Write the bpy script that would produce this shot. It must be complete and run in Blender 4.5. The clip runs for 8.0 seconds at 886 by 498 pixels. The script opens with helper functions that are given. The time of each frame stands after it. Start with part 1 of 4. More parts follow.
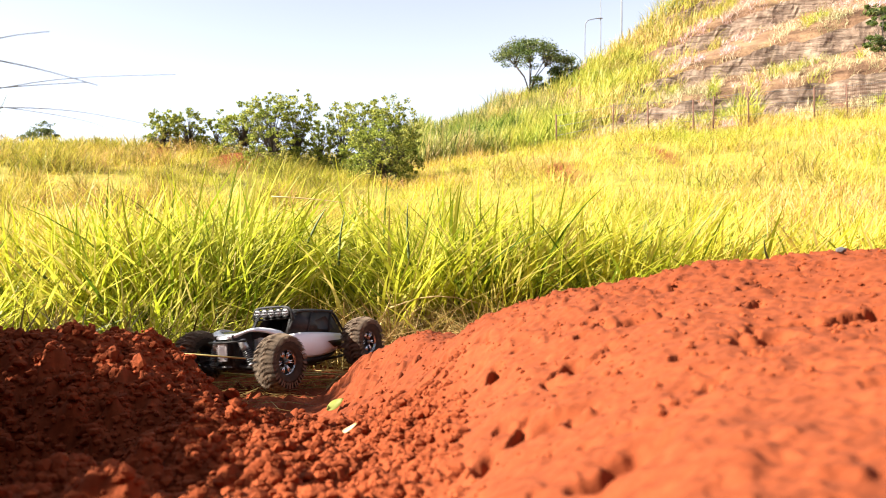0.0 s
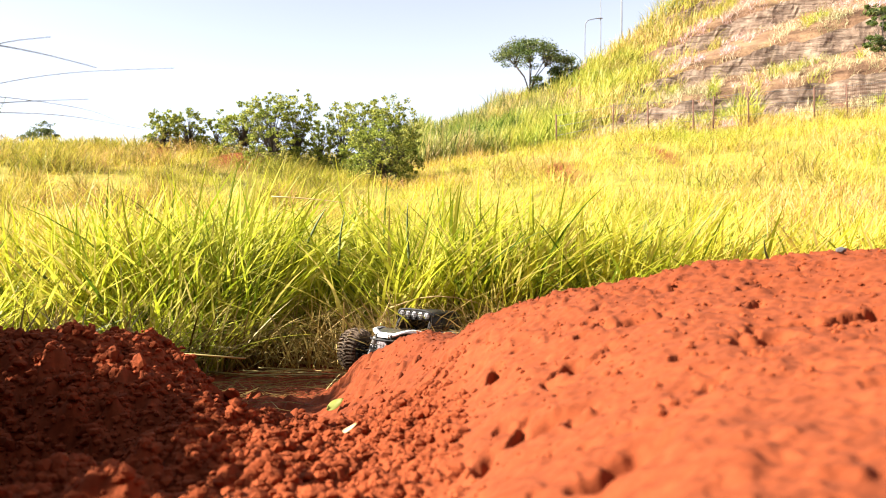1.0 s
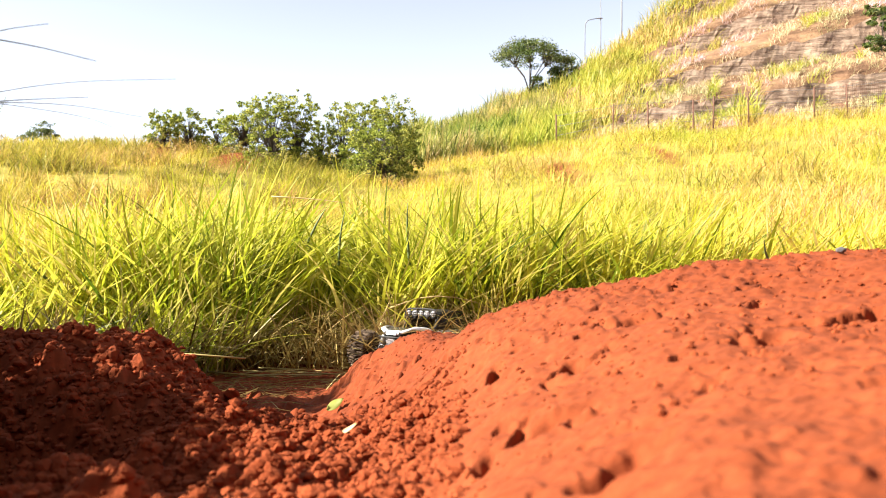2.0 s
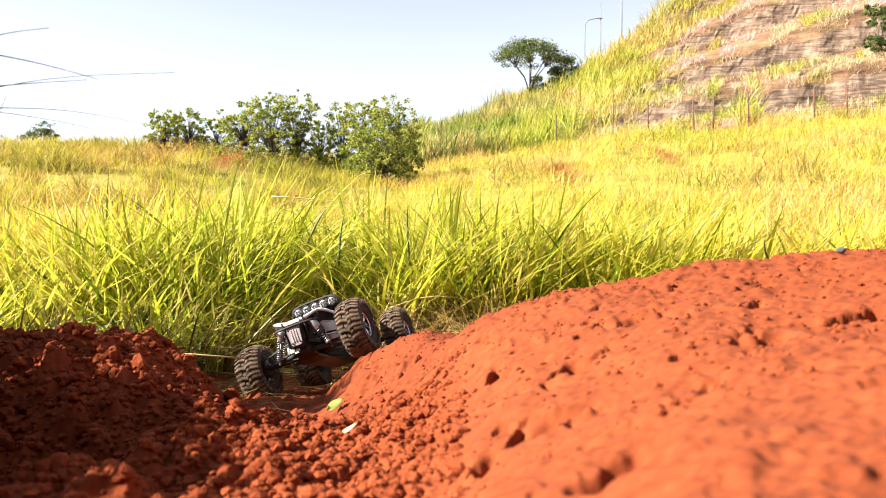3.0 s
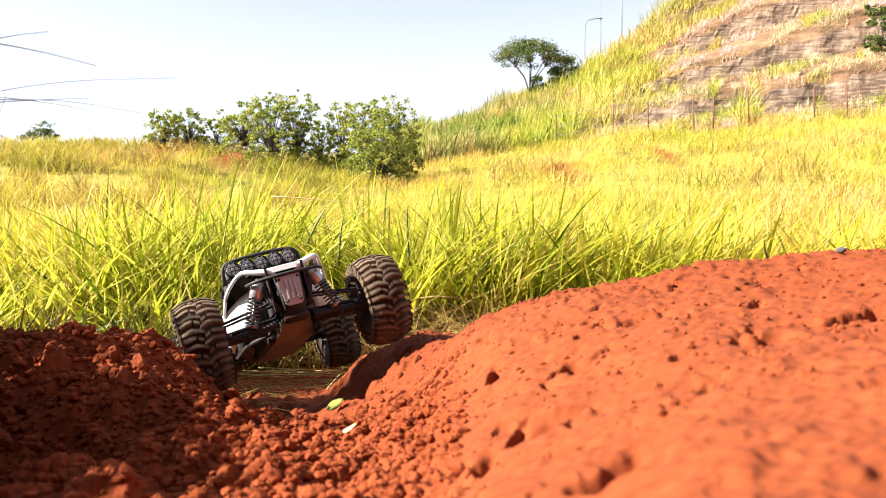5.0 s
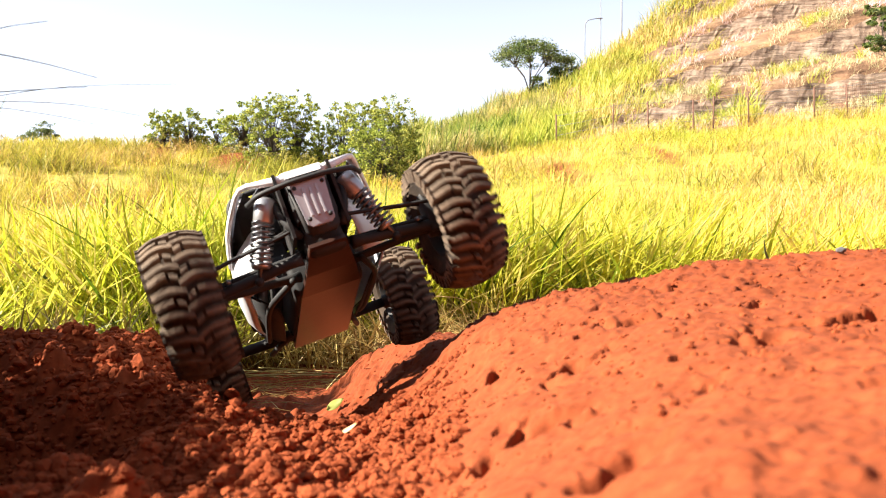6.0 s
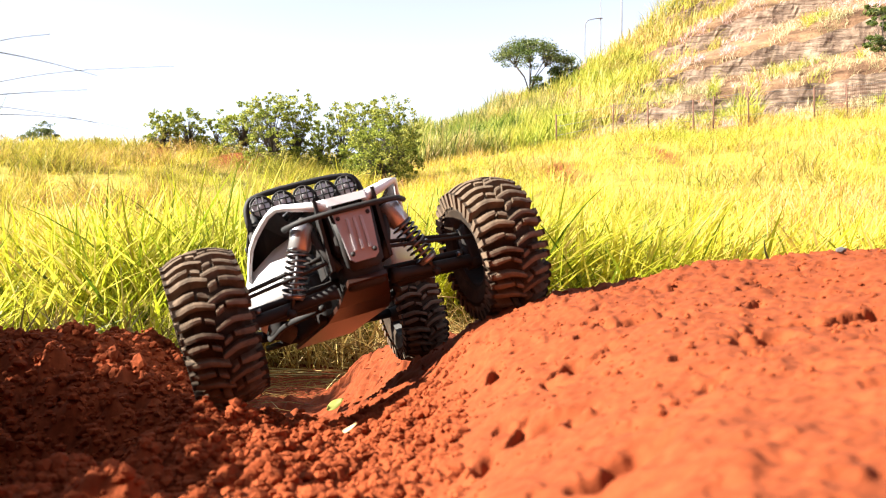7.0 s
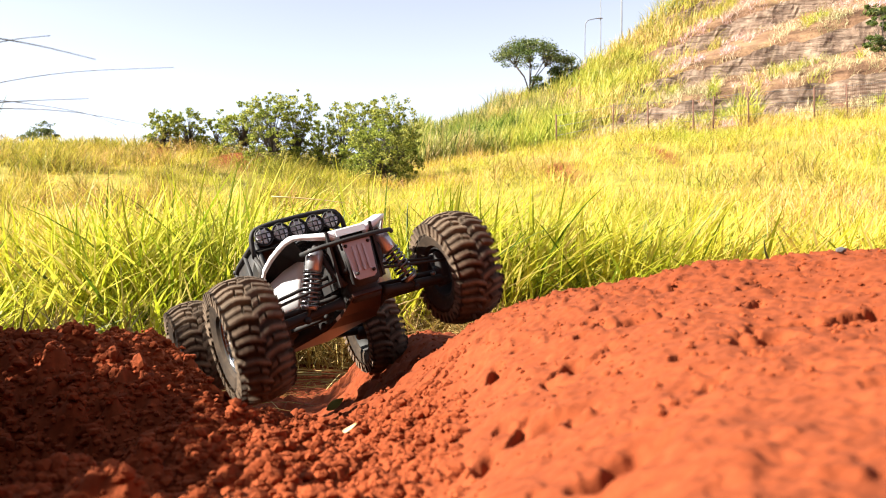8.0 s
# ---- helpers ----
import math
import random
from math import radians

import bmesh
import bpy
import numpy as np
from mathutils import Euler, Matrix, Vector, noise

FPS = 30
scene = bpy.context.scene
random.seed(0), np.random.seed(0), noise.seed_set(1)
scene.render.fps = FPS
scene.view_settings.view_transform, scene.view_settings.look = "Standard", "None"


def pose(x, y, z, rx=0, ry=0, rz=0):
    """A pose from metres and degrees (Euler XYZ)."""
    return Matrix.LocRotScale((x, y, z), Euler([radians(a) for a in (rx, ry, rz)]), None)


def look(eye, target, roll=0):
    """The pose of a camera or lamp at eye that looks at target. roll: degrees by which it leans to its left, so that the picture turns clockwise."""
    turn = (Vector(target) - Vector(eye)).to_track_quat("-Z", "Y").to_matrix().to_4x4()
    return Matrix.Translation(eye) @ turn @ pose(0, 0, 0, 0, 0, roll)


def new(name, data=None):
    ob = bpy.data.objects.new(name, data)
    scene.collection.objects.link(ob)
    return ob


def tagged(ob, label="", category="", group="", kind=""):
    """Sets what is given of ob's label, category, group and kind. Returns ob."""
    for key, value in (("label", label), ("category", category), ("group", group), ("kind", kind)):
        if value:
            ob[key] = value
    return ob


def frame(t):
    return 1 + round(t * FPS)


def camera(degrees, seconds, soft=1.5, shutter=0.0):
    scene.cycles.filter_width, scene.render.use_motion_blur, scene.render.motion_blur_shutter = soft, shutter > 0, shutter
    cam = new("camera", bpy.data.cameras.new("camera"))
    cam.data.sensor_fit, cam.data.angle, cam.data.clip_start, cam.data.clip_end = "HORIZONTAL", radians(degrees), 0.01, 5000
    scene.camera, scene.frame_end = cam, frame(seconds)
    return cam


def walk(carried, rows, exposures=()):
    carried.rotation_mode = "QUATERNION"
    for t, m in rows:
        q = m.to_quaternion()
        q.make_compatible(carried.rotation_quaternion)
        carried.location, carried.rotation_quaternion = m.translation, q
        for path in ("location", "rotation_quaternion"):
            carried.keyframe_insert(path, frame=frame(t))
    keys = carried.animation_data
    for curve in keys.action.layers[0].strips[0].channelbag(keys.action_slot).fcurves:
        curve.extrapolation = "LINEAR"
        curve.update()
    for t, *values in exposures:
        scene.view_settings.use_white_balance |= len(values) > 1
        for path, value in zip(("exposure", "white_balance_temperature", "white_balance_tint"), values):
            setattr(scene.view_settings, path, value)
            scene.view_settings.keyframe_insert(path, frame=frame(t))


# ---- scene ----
# ---- camera: a phone standing on the mound, it does not move ----
EYE = (0.0, 0.0, 0.30)
cam = camera(56, 8.0, soft=0.7, shutter=0.25)
cam.data.dof.use_dof = True
cam.data.dof.focus_distance = 1.6
cam.data.dof.aperture_fstop = 16
STAND = look(EYE, (0, 10, 0.30))
walk(cam, [(0, STAND), (8, STAND)], [(0, 2.00), (4.5, 2.02), (6.0, 2.14), (7.2, 2.18), (8.0, 1.94)])

# ---- daylight ----
SUN_TO = Vector((-0.83, -0.16, 0.53)).normalized()
world = bpy.data.worlds.new("sky")
scene.world = world
world.use_nodes = True
wn = world.node_tree
sky = wn.nodes.new("ShaderNodeTexSky")
sky.sky_type, sky.sun_disc = "NISHITA", False
sky.sun_elevation = math.asin(SUN_TO.z)
sky.sun_rotation = math.atan2(SUN_TO.x, SUN_TO.y)
sky.dust_density, sky.air_density, sky.ozone_density = 0.0, 0.5, 0.3
haze = wn.nodes.new("ShaderNodeHueSaturation")
haze.inputs["Saturation"].default_value = 0.40
wn.links.new(sky.outputs[0], haze.inputs["Color"])
wn.links.new(haze.outputs[0], wn.nodes["Background"].inputs[0])
wn.nodes["Background"].inputs[1].default_value = 0.088
sun = new("sun", bpy.data.lights.new("sun", "SUN"))
sun.data.energy, sun.data.angle, sun.data.color = 5.0, radians(0.5), (1.0, 0.93, 0.80)
sun.matrix_basis = look(SUN_TO * 50, (0, 0, 0))


# ---- materials ----
class Mat:
    """A short way to write node materials."""

    def __init__(self, name, rough=0.8, metal=0.0, spec=0.5):
        self.m = bpy.data.materials.new(name)
        self.m.use_nodes = True
        self.t = self.m.node_tree
        self.b = self.t.nodes["Principled BSDF"]
        self.b.inputs["Roughness"].default_value = rough
        self.b.inputs["Metallic"].default_value = metal
        self.b.inputs["Specular IOR Level"].default_value = spec

    def node(self, kind, **sets):
        n = self.t.nodes.new(kind)
        for k, v in sets.items():
            n.inputs[k.replace("_", " ")].default_value = v
        return n

    def link(self, a, b):
        self.t.links.new(a, b)

    def noise(self, scale, detail=6, rough=0.6, coord="Object", squash=None):
        n = self.node("ShaderNodeTexNoise", Scale=scale, Detail=detail, Roughness=rough)
        if coord == "World":
            src = self.node("ShaderNodeNewGeometry").outputs["Position"]
        else:
            src = self.node("ShaderNodeTexCoord").outputs[coord]
        if squash:
            mp = self.t.nodes.new("ShaderNodeMapping")
            mp.inputs["Scale"].default_value = squash
            self.link(src, mp.inputs["Vector"])
            src = mp.outputs[0]
        self.link(src, n.inputs["Vector"])
        return n.outputs["Fac"]

    def ramp(self, fac, stops):
        r = self.node("ShaderNodeValToRGB")
        while len(r.color_ramp.elements) < len(stops):
            r.color_ramp.elements.new(0.5)
        for e, (p, c) in zip(r.color_ramp.elements, stops):
            e.position, e.color = p, (*c, 1) if len(c) == 3 else c
        self.link(fac, r.inputs[0])
        return r.outputs["Color"]

    def mix(self, fac, a, b, how="MIX"):
        n = self.t.nodes.new("ShaderNodeMix")
        n.data_type, n.blend_type = "RGBA", how
        for v, i in ((fac, 0), (a, 6), (b, 7)):
            if isinstance(v, (float, int)):
                n.inputs[i].default_value = v
            elif isinstance(v, tuple):
                n.inputs[i].default_value = (*v, 1)
            else:
                self.link(v, n.inputs[i])
        return n.outputs[2]

    def bump(self, fac, strength=0.5, dist=0.002):
        n = self.node("ShaderNodeBump", Strength=strength, Distance=dist)
        self.link(fac, n.inputs["Height"])
        self.link(n.outputs[0], self.b.inputs["Normal"])

    def colour(self, c):
        if isinstance(c, tuple):
            self.b.inputs["Base Color"].default_value = (*c, 1)
        else:
            self.link(c, self.b.inputs["Base Color"])
        return self


def soil_colour(m):
    """Red lateritic earth: broad hue drift, crumbs, fine grain."""
    broad = m.ramp(m.noise(2.3, 5, 0.6, "World"), [(0.3, (0.165, 0.033, 0.010)), (0.7, (0.250, 0.057, 0.019))])
    grain = m.ramp(m.noise(90, 8, 0.7, "World"), [(0.25, (0.55, 0.50, 0.46)), (0.7, (1.12, 1.12, 1.12))])
    return m.mix(1.0, broad, grain, "MULTIPLY")


def mat_ground():
    m = Mat("red earth and field", 0.95, 0, 0.15)
    soil = soil_colour(m)
    field = m.ramp(m.noise(0.8, 8, 0.7), [(0.3, (0.14, 0.11, 0.02)), (0.55, (0.30, 0.25, 0.05)), (0.75, (0.32, 0.12, 0.04))])
    hill = m.ramp(m.noise(0.35, 10, 0.7), [(0.3, (0.09, 0.055, 0.035)), (0.46, (0.19, 0.115, 0.075)), (0.60, (0.27, 0.18, 0.11)), (0.75, (0.30, 0.25, 0.08))])
    strata = m.ramp(m.noise(0.5, 8, 0.65, "World", (0.35, 0.35, 3.2)), [(0.36, (0.42, 0.38, 0.36)), (0.47, (0.9, 0.86, 0.82)), (0.62, (1.15, 1.1, 1.05))])
    hill = m.mix(1.0, hill, strata, "MULTIPLY")
    hill = m.mix(1.0, hill, m.ramp(m.noise(7, 8, 0.75, "World"), [(0.32, (0.5, 0.48, 0.45)), (0.6, (1.15, 1.12, 1.08))]), "MULTIPLY")
    pos = m.node("ShaderNodeSeparateXYZ")
    m.link(m.node("ShaderNodeNewGeometry").outputs["Position"], pos.inputs[0])

    def step(a, b):
        r = m.node("ShaderNodeMapRange")
        r.inputs[1].default_value, r.inputs[2].default_value = a, b
        m.link(pos.outputs[1], r.inputs[0])
        return r.outputs[0]
    mask = m.node("ShaderNodeAttribute")
    mask.attribute_name = "bare_soil"
    bare_here = mask.outputs["Fac"]
    m.colour(m.mix(step(38, 41), m.mix(bare_here, m.mix(step(3.2, 4.2), soil, field), soil), hill))
    m.bump(m.noise(260, 6, 0.7), 0.5, 0.0012)
    return m.m


def mat_soil(name="crumbly red earth"):
    m = Mat(name, 0.95, 0, 0.15)
    c = soil_colour(m)
    r = m.node("ShaderNodeObjectInfo").outputs["Random"]
    m.colour(m.mix(1.0, c, m.ramp(r, [(0, (0.8, 0.78, 0.75)), (1, (1.15, 1.15, 1.15))]), "MULTIPLY"))
    m.bump(m.noise(320, 6, 0.7, "World"), 0.7, 0.0012)
    return m.m


def mat_leaf(name, stops, translucent=0.45, rough=0.5):
    """Grass or leaves; every blade has a tint of its own, part of the light goes through."""
    m = Mat(name, rough, 0, 0.3)
    g = m.node("ShaderNodeNewGeometry")
    tint = m.ramp(g.outputs["Random Per Island"], stops)
    drift = m.ramp(m.noise(0.7, 4), [(0.35, (0.82, 0.88, 0.72)), (0.65, (1.15, 1.08, 1.05))])
    wide = m.ramp(m.noise(0.16, 5), [(0.36, (0.78, 0.90, 0.75)), (0.50, (1.0, 1.0, 1.0)), (0.62, (1.12, 0.93, 1.6))])
    c = m.mix(1.0, m.mix(1.0, tint, drift, "MULTIPLY"), wide, "MULTIPLY")
    m.colour(c)
    tr = m.node("ShaderNodeBsdfTranslucent")
    m.link(c, tr.inputs[0])
    mx = m.node("ShaderNodeMixShader", Fac=translucent)
    m.link(m.b.outputs[0], mx.inputs[1])
    m.link(tr.outputs[0], mx.inputs[2])
    m.link(mx.outputs[0], m.t.nodes["Material Output"].inputs[0])
    return m.m


def plain(name, c, rough=0.6, metal=0.0, dirt=0.25, scale=60, dust=(0.25, 0.09, 0.04), bump=0.1):
    m = Mat(name, rough, metal)
    n = m.noise(scale, 6, 0.65)
    m.colour(m.mix(m.ramp(n, [(0.45, (0, 0, 0)), (0.75, (dirt, dirt, dirt))]), c, dust))
    m.bump(m.noise(scale * 4), bump, 0.0008)
    return m.m


def mat_stone():
    """Retaining masonry: brown-grey stone in flat courses with dark joints and stains."""
    m = Mat("weathered retaining stone", 0.95, 0, 0.2)
    body = m.ramp(m.noise(1.3, 8, 0.7, "World"), [(0.30, (0.15, 0.095, 0.070)), (0.5, (0.27, 0.19, 0.14)), (0.70, (0.36, 0.28, 0.21))])
    course = m.noise(1.0, 5, 0.6, "World", (0.8, 0.8, 7.0))
    m.colour(m.mix(1.0, body, m.ramp(course, [(0.36, (0.45, 0.42, 0.40)), (0.50, (1.0, 1.0, 1.0)), (0.70, (1.2, 1.17, 1.12))]), "MULTIPLY"))
    m.bump(course, 1.0, 0.10)
    return m.m


GROUND, SOIL = mat_ground(), mat_soil()
GRASS = mat_leaf("sunlit grass", [(0.0, (0.08, 0.12, 0.012)), (0.10, (0.24, 0.28, 0.02)), (0.28, (0.48, 0.47, 0.035)), (0.60, (0.66, 0.58, 0.08)), (0.88, (0.64, 0.52, 0.12)), (1.0, (0.60, 0.44, 0.17))], 0.52)
GRASS_DRY = mat_leaf("dry yellow grass", [(0.0, (0.09, 0.09, 0.015)), (0.14, (0.34, 0.32, 0.03)), (0.4, (0.58, 0.51, 0.06)), (0.8, (0.69, 0.56, 0.12)), (1.0, (0.68, 0.48, 0.22))])
CANE = mat_leaf("tall green cane grass", [(0.0, (0.12, 0.16, 0.02)), (0.3, (0.36, 0.38, 0.05)), (0.7, (0.58, 0.53, 0.10)), (1.0, (0.66, 0.55, 0.18))])
# greener copy of the cane, with shade put into its darker tints
CANE_GREEN_SHADED = mat_leaf("green cane grass with painted shade", [(0.0, (0.07, 0.11, 0.02)), (0.4, (0.24, 0.29, 0.05)), (0.7, (0.42, 0.43, 0.09)), (1.0, (0.55, 0.47, 0.16))])
OLIVE = mat_leaf("olive tussock grass", [(0.0, (0.12, 0.10, 0.02)), (0.4, (0.32, 0.28, 0.045)), (0.75, (0.50, 0.41, 0.07)), (1.0, (0.46, 0.29, 0.11))])
LEAF = mat_leaf("bush leaves", [(0.0, (0.07, 0.095, 0.02)), (0.5, (0.26, 0.29, 0.055)), (1.0, (0.56, 0.54, 0.12))], 0.40, 0.85)
LEAF_DARK = mat_leaf("tree leaves", [(0.0, (0.04, 0.065, 0.02)), (0.6, (0.11, 0.145, 0.035)), (1.0, (0.22, 0.24, 0.07))], 0.3)
STRAW = mat_leaf("bleached straw", [(0.0, (0.42, 0.30, 0.14)), (1.0, (0.66, 0.52, 0.27))], 0.2)
THATCH = mat_leaf("dead brown grass", [(0.0, (0.10, 0.048, 0.018)), (0.4, (0.30, 0.18, 0.065)), (1.0, (0.62, 0.46, 0.20))], 0.25)
PALE_STRAW = mat_leaf("pale hillside straw", [(0.0, (0.44, 0.34, 0.21)), (1.0, (0.66, 0.55, 0.37))], 0.2)
BARK = plain("grey bark", (0.07, 0.055, 0.045), 0.9, 0, 0.5, 14, (0.08, 0.06, 0.05), 0.6)
RUST = plain("rusty steel", (0.13, 0.06, 0.04), 0.8, 0.2, 0.6, 20, (0.12, 0.05, 0.03), 0.4)
ZINC = plain("weathered grey steel", (0.16, 0.17, 0.19), 0.6, 0.2, 0.2, 5, (0.12, 0.11, 0.11))
STONE = mat_stone()

# ---- fields of numbers ----
RNG = np.random.default_rng(5)
PERM = RNG.random((256, 256))


def vnoise(x, y, s=0):
    """Smooth random field, -1 to 1, one wave about 1 unit long."""
    xi, yi = np.floor(x).astype(int), np.floor(y).astype(int)
    fx, fy = x - xi, y - yi
    fx, fy = fx * fx * (3 - 2 * fx), fy * fy * (3 - 2 * fy)
    p = lambda i, j: PERM[(xi + i + 37 * s) & 255, (yi + j + 91 * s) & 255]
    return 2 * ((p(0, 0) * (1 - fx) + p(1, 0) * fx) * (1 - fy) + (p(0, 1) * (1 - fx) + p(1, 1) * fx) * fy) - 1


def fbm(x, y, octaves=4, s=0, gain=0.5):
    return sum(gain ** k * vnoise(x * 2 ** k, y * 2 ** k, s + k) for k in range(octaves))


def sm(a, b, x):
    t = np.clip((x - a) / (b - a), 0, 1)
    return t * t * (3 - 2 * t)


def soft_line(x, xs, zs, w):
    return sum(np.interp(x + d * w, xs, zs) for d in (-1, -0.5, 0, 0.5, 1)) / 5


def terrace(q):
    """Four banks of a retained slope: gentle shelves and steep walls."""
    k = np.clip(q, 0, 1) * 4
    f = k - np.floor(k)
    return np.where(q <= 0, 0, np.where(q >= 1, 1, (np.floor(k) + 0.35 * f + 0.65 * sm(0.72, 0.95, f)) / 4))


def height(x, y, fine=True):
    """The ground's height: trough, smooth mound, clod heap, field, terraced hill."""
    x, y = np.asarray(x, float), np.asarray(y, float)
    floor_ = soft_line(y, [-2, 0.0, 0.62, 0.9, 1.2, 1.6, 2.0, 2.3, 2.8, 3.2], [0.2, 0.195, 0.166, 0.109, 0.050, -0.005, -0.046, -0.082, -0.088, -0.04], 0.09)
    # smooth mound: rises away from the camera and to the side, falls behind its crest
    u = np.where(y < 1.35, x * 1.35 / np.maximum(y, 0.05), x)
    crest = soft_line(u, [-0.4, -0.15, -0.077, 0.033, 0.152, 0.326, 0.473, 0.61, 0.75, 1.2, 3.0], [0.08, 0.122, 0.150, 0.184, 0.222, 0.254, 0.277, 0.291, 0.306, 0.34, 0.36], 0.04)
    dip = 0.010 + (0.062 - 0.02 * sm(0.1, 0.5, u)) * sm(0.80, 0.18, y)
    before = 0.30 - (0.30 - crest) * np.maximum(y, 0.05) / 1.35 - dip * (sm(1.34, 1.15, y) + (sm(0.80, 0.55, y) - sm(1.34, 1.15, y)) * sm(-0.05, 0.07, u))
    behind = crest - 0.12 * np.clip(y - 1.35, 0, 9) - 0.28 * np.clip(y - 2.1, 0, 1.0) - 0.12 * np.clip(y - 1.6, 0, 2) * sm(-0.1, 0.1, x)
    mound = np.where(y < 1.35, before, behind) - 0.062 * np.clip(y - 0.74, 0, 0.61) * sm(-0.05, 0.07, u)
    edge = soft_line(y, [0.2, 0.62, 0.8, 1.1, 1.35, 1.6, 2.1, 3.0], [-0.02, -0.01, -0.045, -0.080, -0.14, -0.20, -0.24, -0.05], 0.10) + 0.012 * fbm(x * 14, y * 14, 3, 7)
    h = floor_ + (np.maximum(mound, floor_) - floor_) * sm(-1, 1, (x - edge) / (0.055 + 0.04 * sm(0.6, 1.0, y) * sm(1.6, 1.3, y)))
    # heap of clods on the other side
    heap = 0.193 + 0.012 * vnoise(x * 9, y * 9, 3) - 0.05 * sm(0.75, 0.35, y) + 0.05 * sm(-0.5, -1.0, x)
    side = soft_line(y, [0.2, 0.6, 0.7, 0.8, 1.0, 1.3], [-0.21, -0.205, -0.205, -0.222, -0.270, -0.350], 0.06)
    h = np.maximum(h, floor_ + (heap - floor_) * sm(0.06, -0.10, x - side) * sm(1.35, 0.98, y) * sm(0.2, 0.45, y))
    # dark hollow between the heap and the camera
    h = h - 0.085 * np.exp(-((x + 0.325) / 0.105) ** 4 - ((y - 0.61) / 0.14) ** 4)
    # field
    d = np.maximum(y, 3.0)
    a = np.clip(x / d, -0.9, 0.9)
    far = np.interp(a, [-0.9, -0.53, -0.3, -0.05, 0.05, 0.2, 0.53, 0.9], [0.122, 0.1255, 0.1215, 0.094, 0.108, 0.137, 0.160, 0.17])
    mid = np.interp(d, [3, 8, 15, 22, 30, 40], [0, 0.16, 0.46, 0.66, 0.9, 1])
    field = 0.30 + d * (-0.107 + (far + 0.107) * mid)
    top = np.interp(a, [-0.9, -0.1, -0.03, 0.06, 0.113, 0.174, 0.24, 0.28, 0.55, 0.9], [0.10, 0.115, 0.142, 0.160, 0.178, 0.226, 0.262, 0.290, 0.44, 0.5])
    q = (d - 40) / 22 + 0.02 * fbm(x * 0.22, y * 0.05, 3, 71) * sm(41, 45, d)
    stepped = sm(0.17, 0.24, a)
    rise = np.clip(q, 0, 1) * (1 - stepped) + terrace(q) * stepped
    rough_bank = (0.18 - 0.12 * stepped) * fbm(x * 0.9, y * 0.9, 4, 73) * sm(40, 43, d) * sm(66, 60, d)
    hill = rough_bank + 0.30 + np.minimum(d, 62) * (far + (top - far) * rise)
    ridge = 0.30 + 40 * far - 0.02 * np.clip(d - 40, 0, 400)
    beyond = ridge + (hill - ridge) * sm(-0.16, -0.03, a)
    field = np.where(d > 40, beyond, field) + 0.10 * sm(5, 12, d) * fbm(x * 0.35, y * 0.35, 3, 11)
    # low banks of bare earth in the field
    field = field + 0.55 * np.exp(-((x + 8.1) / 1.3) ** 2 - ((y - 34.5) / 1.5) ** 2) + 0.40 * np.exp(-((x + 11.7) / 0.7) ** 2 - ((y - 35) / 1.5) ** 2)
    h = h + (field - h) * sm(2.8, 3.6, y)
    # behind the camera an unseen bank is added to block skylight
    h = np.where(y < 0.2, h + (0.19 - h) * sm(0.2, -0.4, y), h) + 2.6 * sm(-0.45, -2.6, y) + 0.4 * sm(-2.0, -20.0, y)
    # another unseen rise beyond the tuft, added to shade the heap and block sky
    h = h + 0.36 * sm(-0.62, -0.95, x) * sm(0.85, 0.55, y) * sm(-2.0, -0.5, y)
    if fine:
        flank = sm(0.10, 0.0, np.abs(x - edge)) * sm(0.9, 1.2, y) * sm(2.4, 2.0, y)
        h = h + flank * (0.010 * fbm(x * 30, y * 12, 4, 61) + 0.004 * fbm(x * 90, y * 60, 3, 63))
        nearby = sm(3.2, 2.0, np.hypot(x, y)) * sm(-0.3, 0.1, y)
        rough = sm(0.035, -0.01, x - edge) * sm(0.85, 0.6, y) + sm(-0.03, -0.10, x - edge) * sm(0.6, 0.85, y)
        clods = np.abs(fbm(x * 34, y * 34, 2, 21)) * (0.008 + 0.017 * sm(-0.12, -0.27, x / np.maximum(y, 0.3))) - 0.003 - 0.0075 * sm(-0.12, -0.27, x / np.maximum(y, 0.3)) + 0.0045 * fbm(x * 100, y * 100, 3, 25, 0.6)
        soft = 0.0055 * fbm(x * 9, y * 7, 5, 31)
        warp = 0.4 * fbm(x * 60, y * 60, 2, 34)
        pits = -0.013 * sm(0.60, 0.80, vnoise(x * 30 + warp, y * 26 + warp, 35)) - 0.0045 * sm(0.55, 0.80, vnoise(x * 70 + warp, y * 56 - warp, 36))
        crumbs = (0.0030 * sm(0.30, 0.8, vnoise(x * 150, y * 110, 37)) + 0.002 * sm(0.4, 0.8, vnoise(x * 75, y * 60, 40))) * (0.4 + 0.6 * sm(0.45, 0.75, y))
        pits = pits * (0.12 + 0.88 * sm(0.26, 0.42, y))
        for px, py, r, deep in ((0.066, 0.29, 0.012, 0.012), (0.050, 0.275, 0.008, 0.007), (0.160, 0.425, 0.013, 0.013), (0.176, 0.44, 0.009, 0.009), (0.128, 0.54, 0.012, 0.010), (0.205, 0.40, 0.011, 0.006), (0.045, 0.38, 0.010, 0.006)):
            wob = 1 + 0.35 * vnoise(x * 110, y * 110, 38)
            pits = pits - deep * np.exp(-(np.hypot(x - px, y - py) / (r * wob)) ** 4)
        h = h + nearby * (rough * clods + (1 - rough) * (soft + pits + crumbs + 0.0010 * fbm(x * 160, y * 160, 2, 39)))
    return h


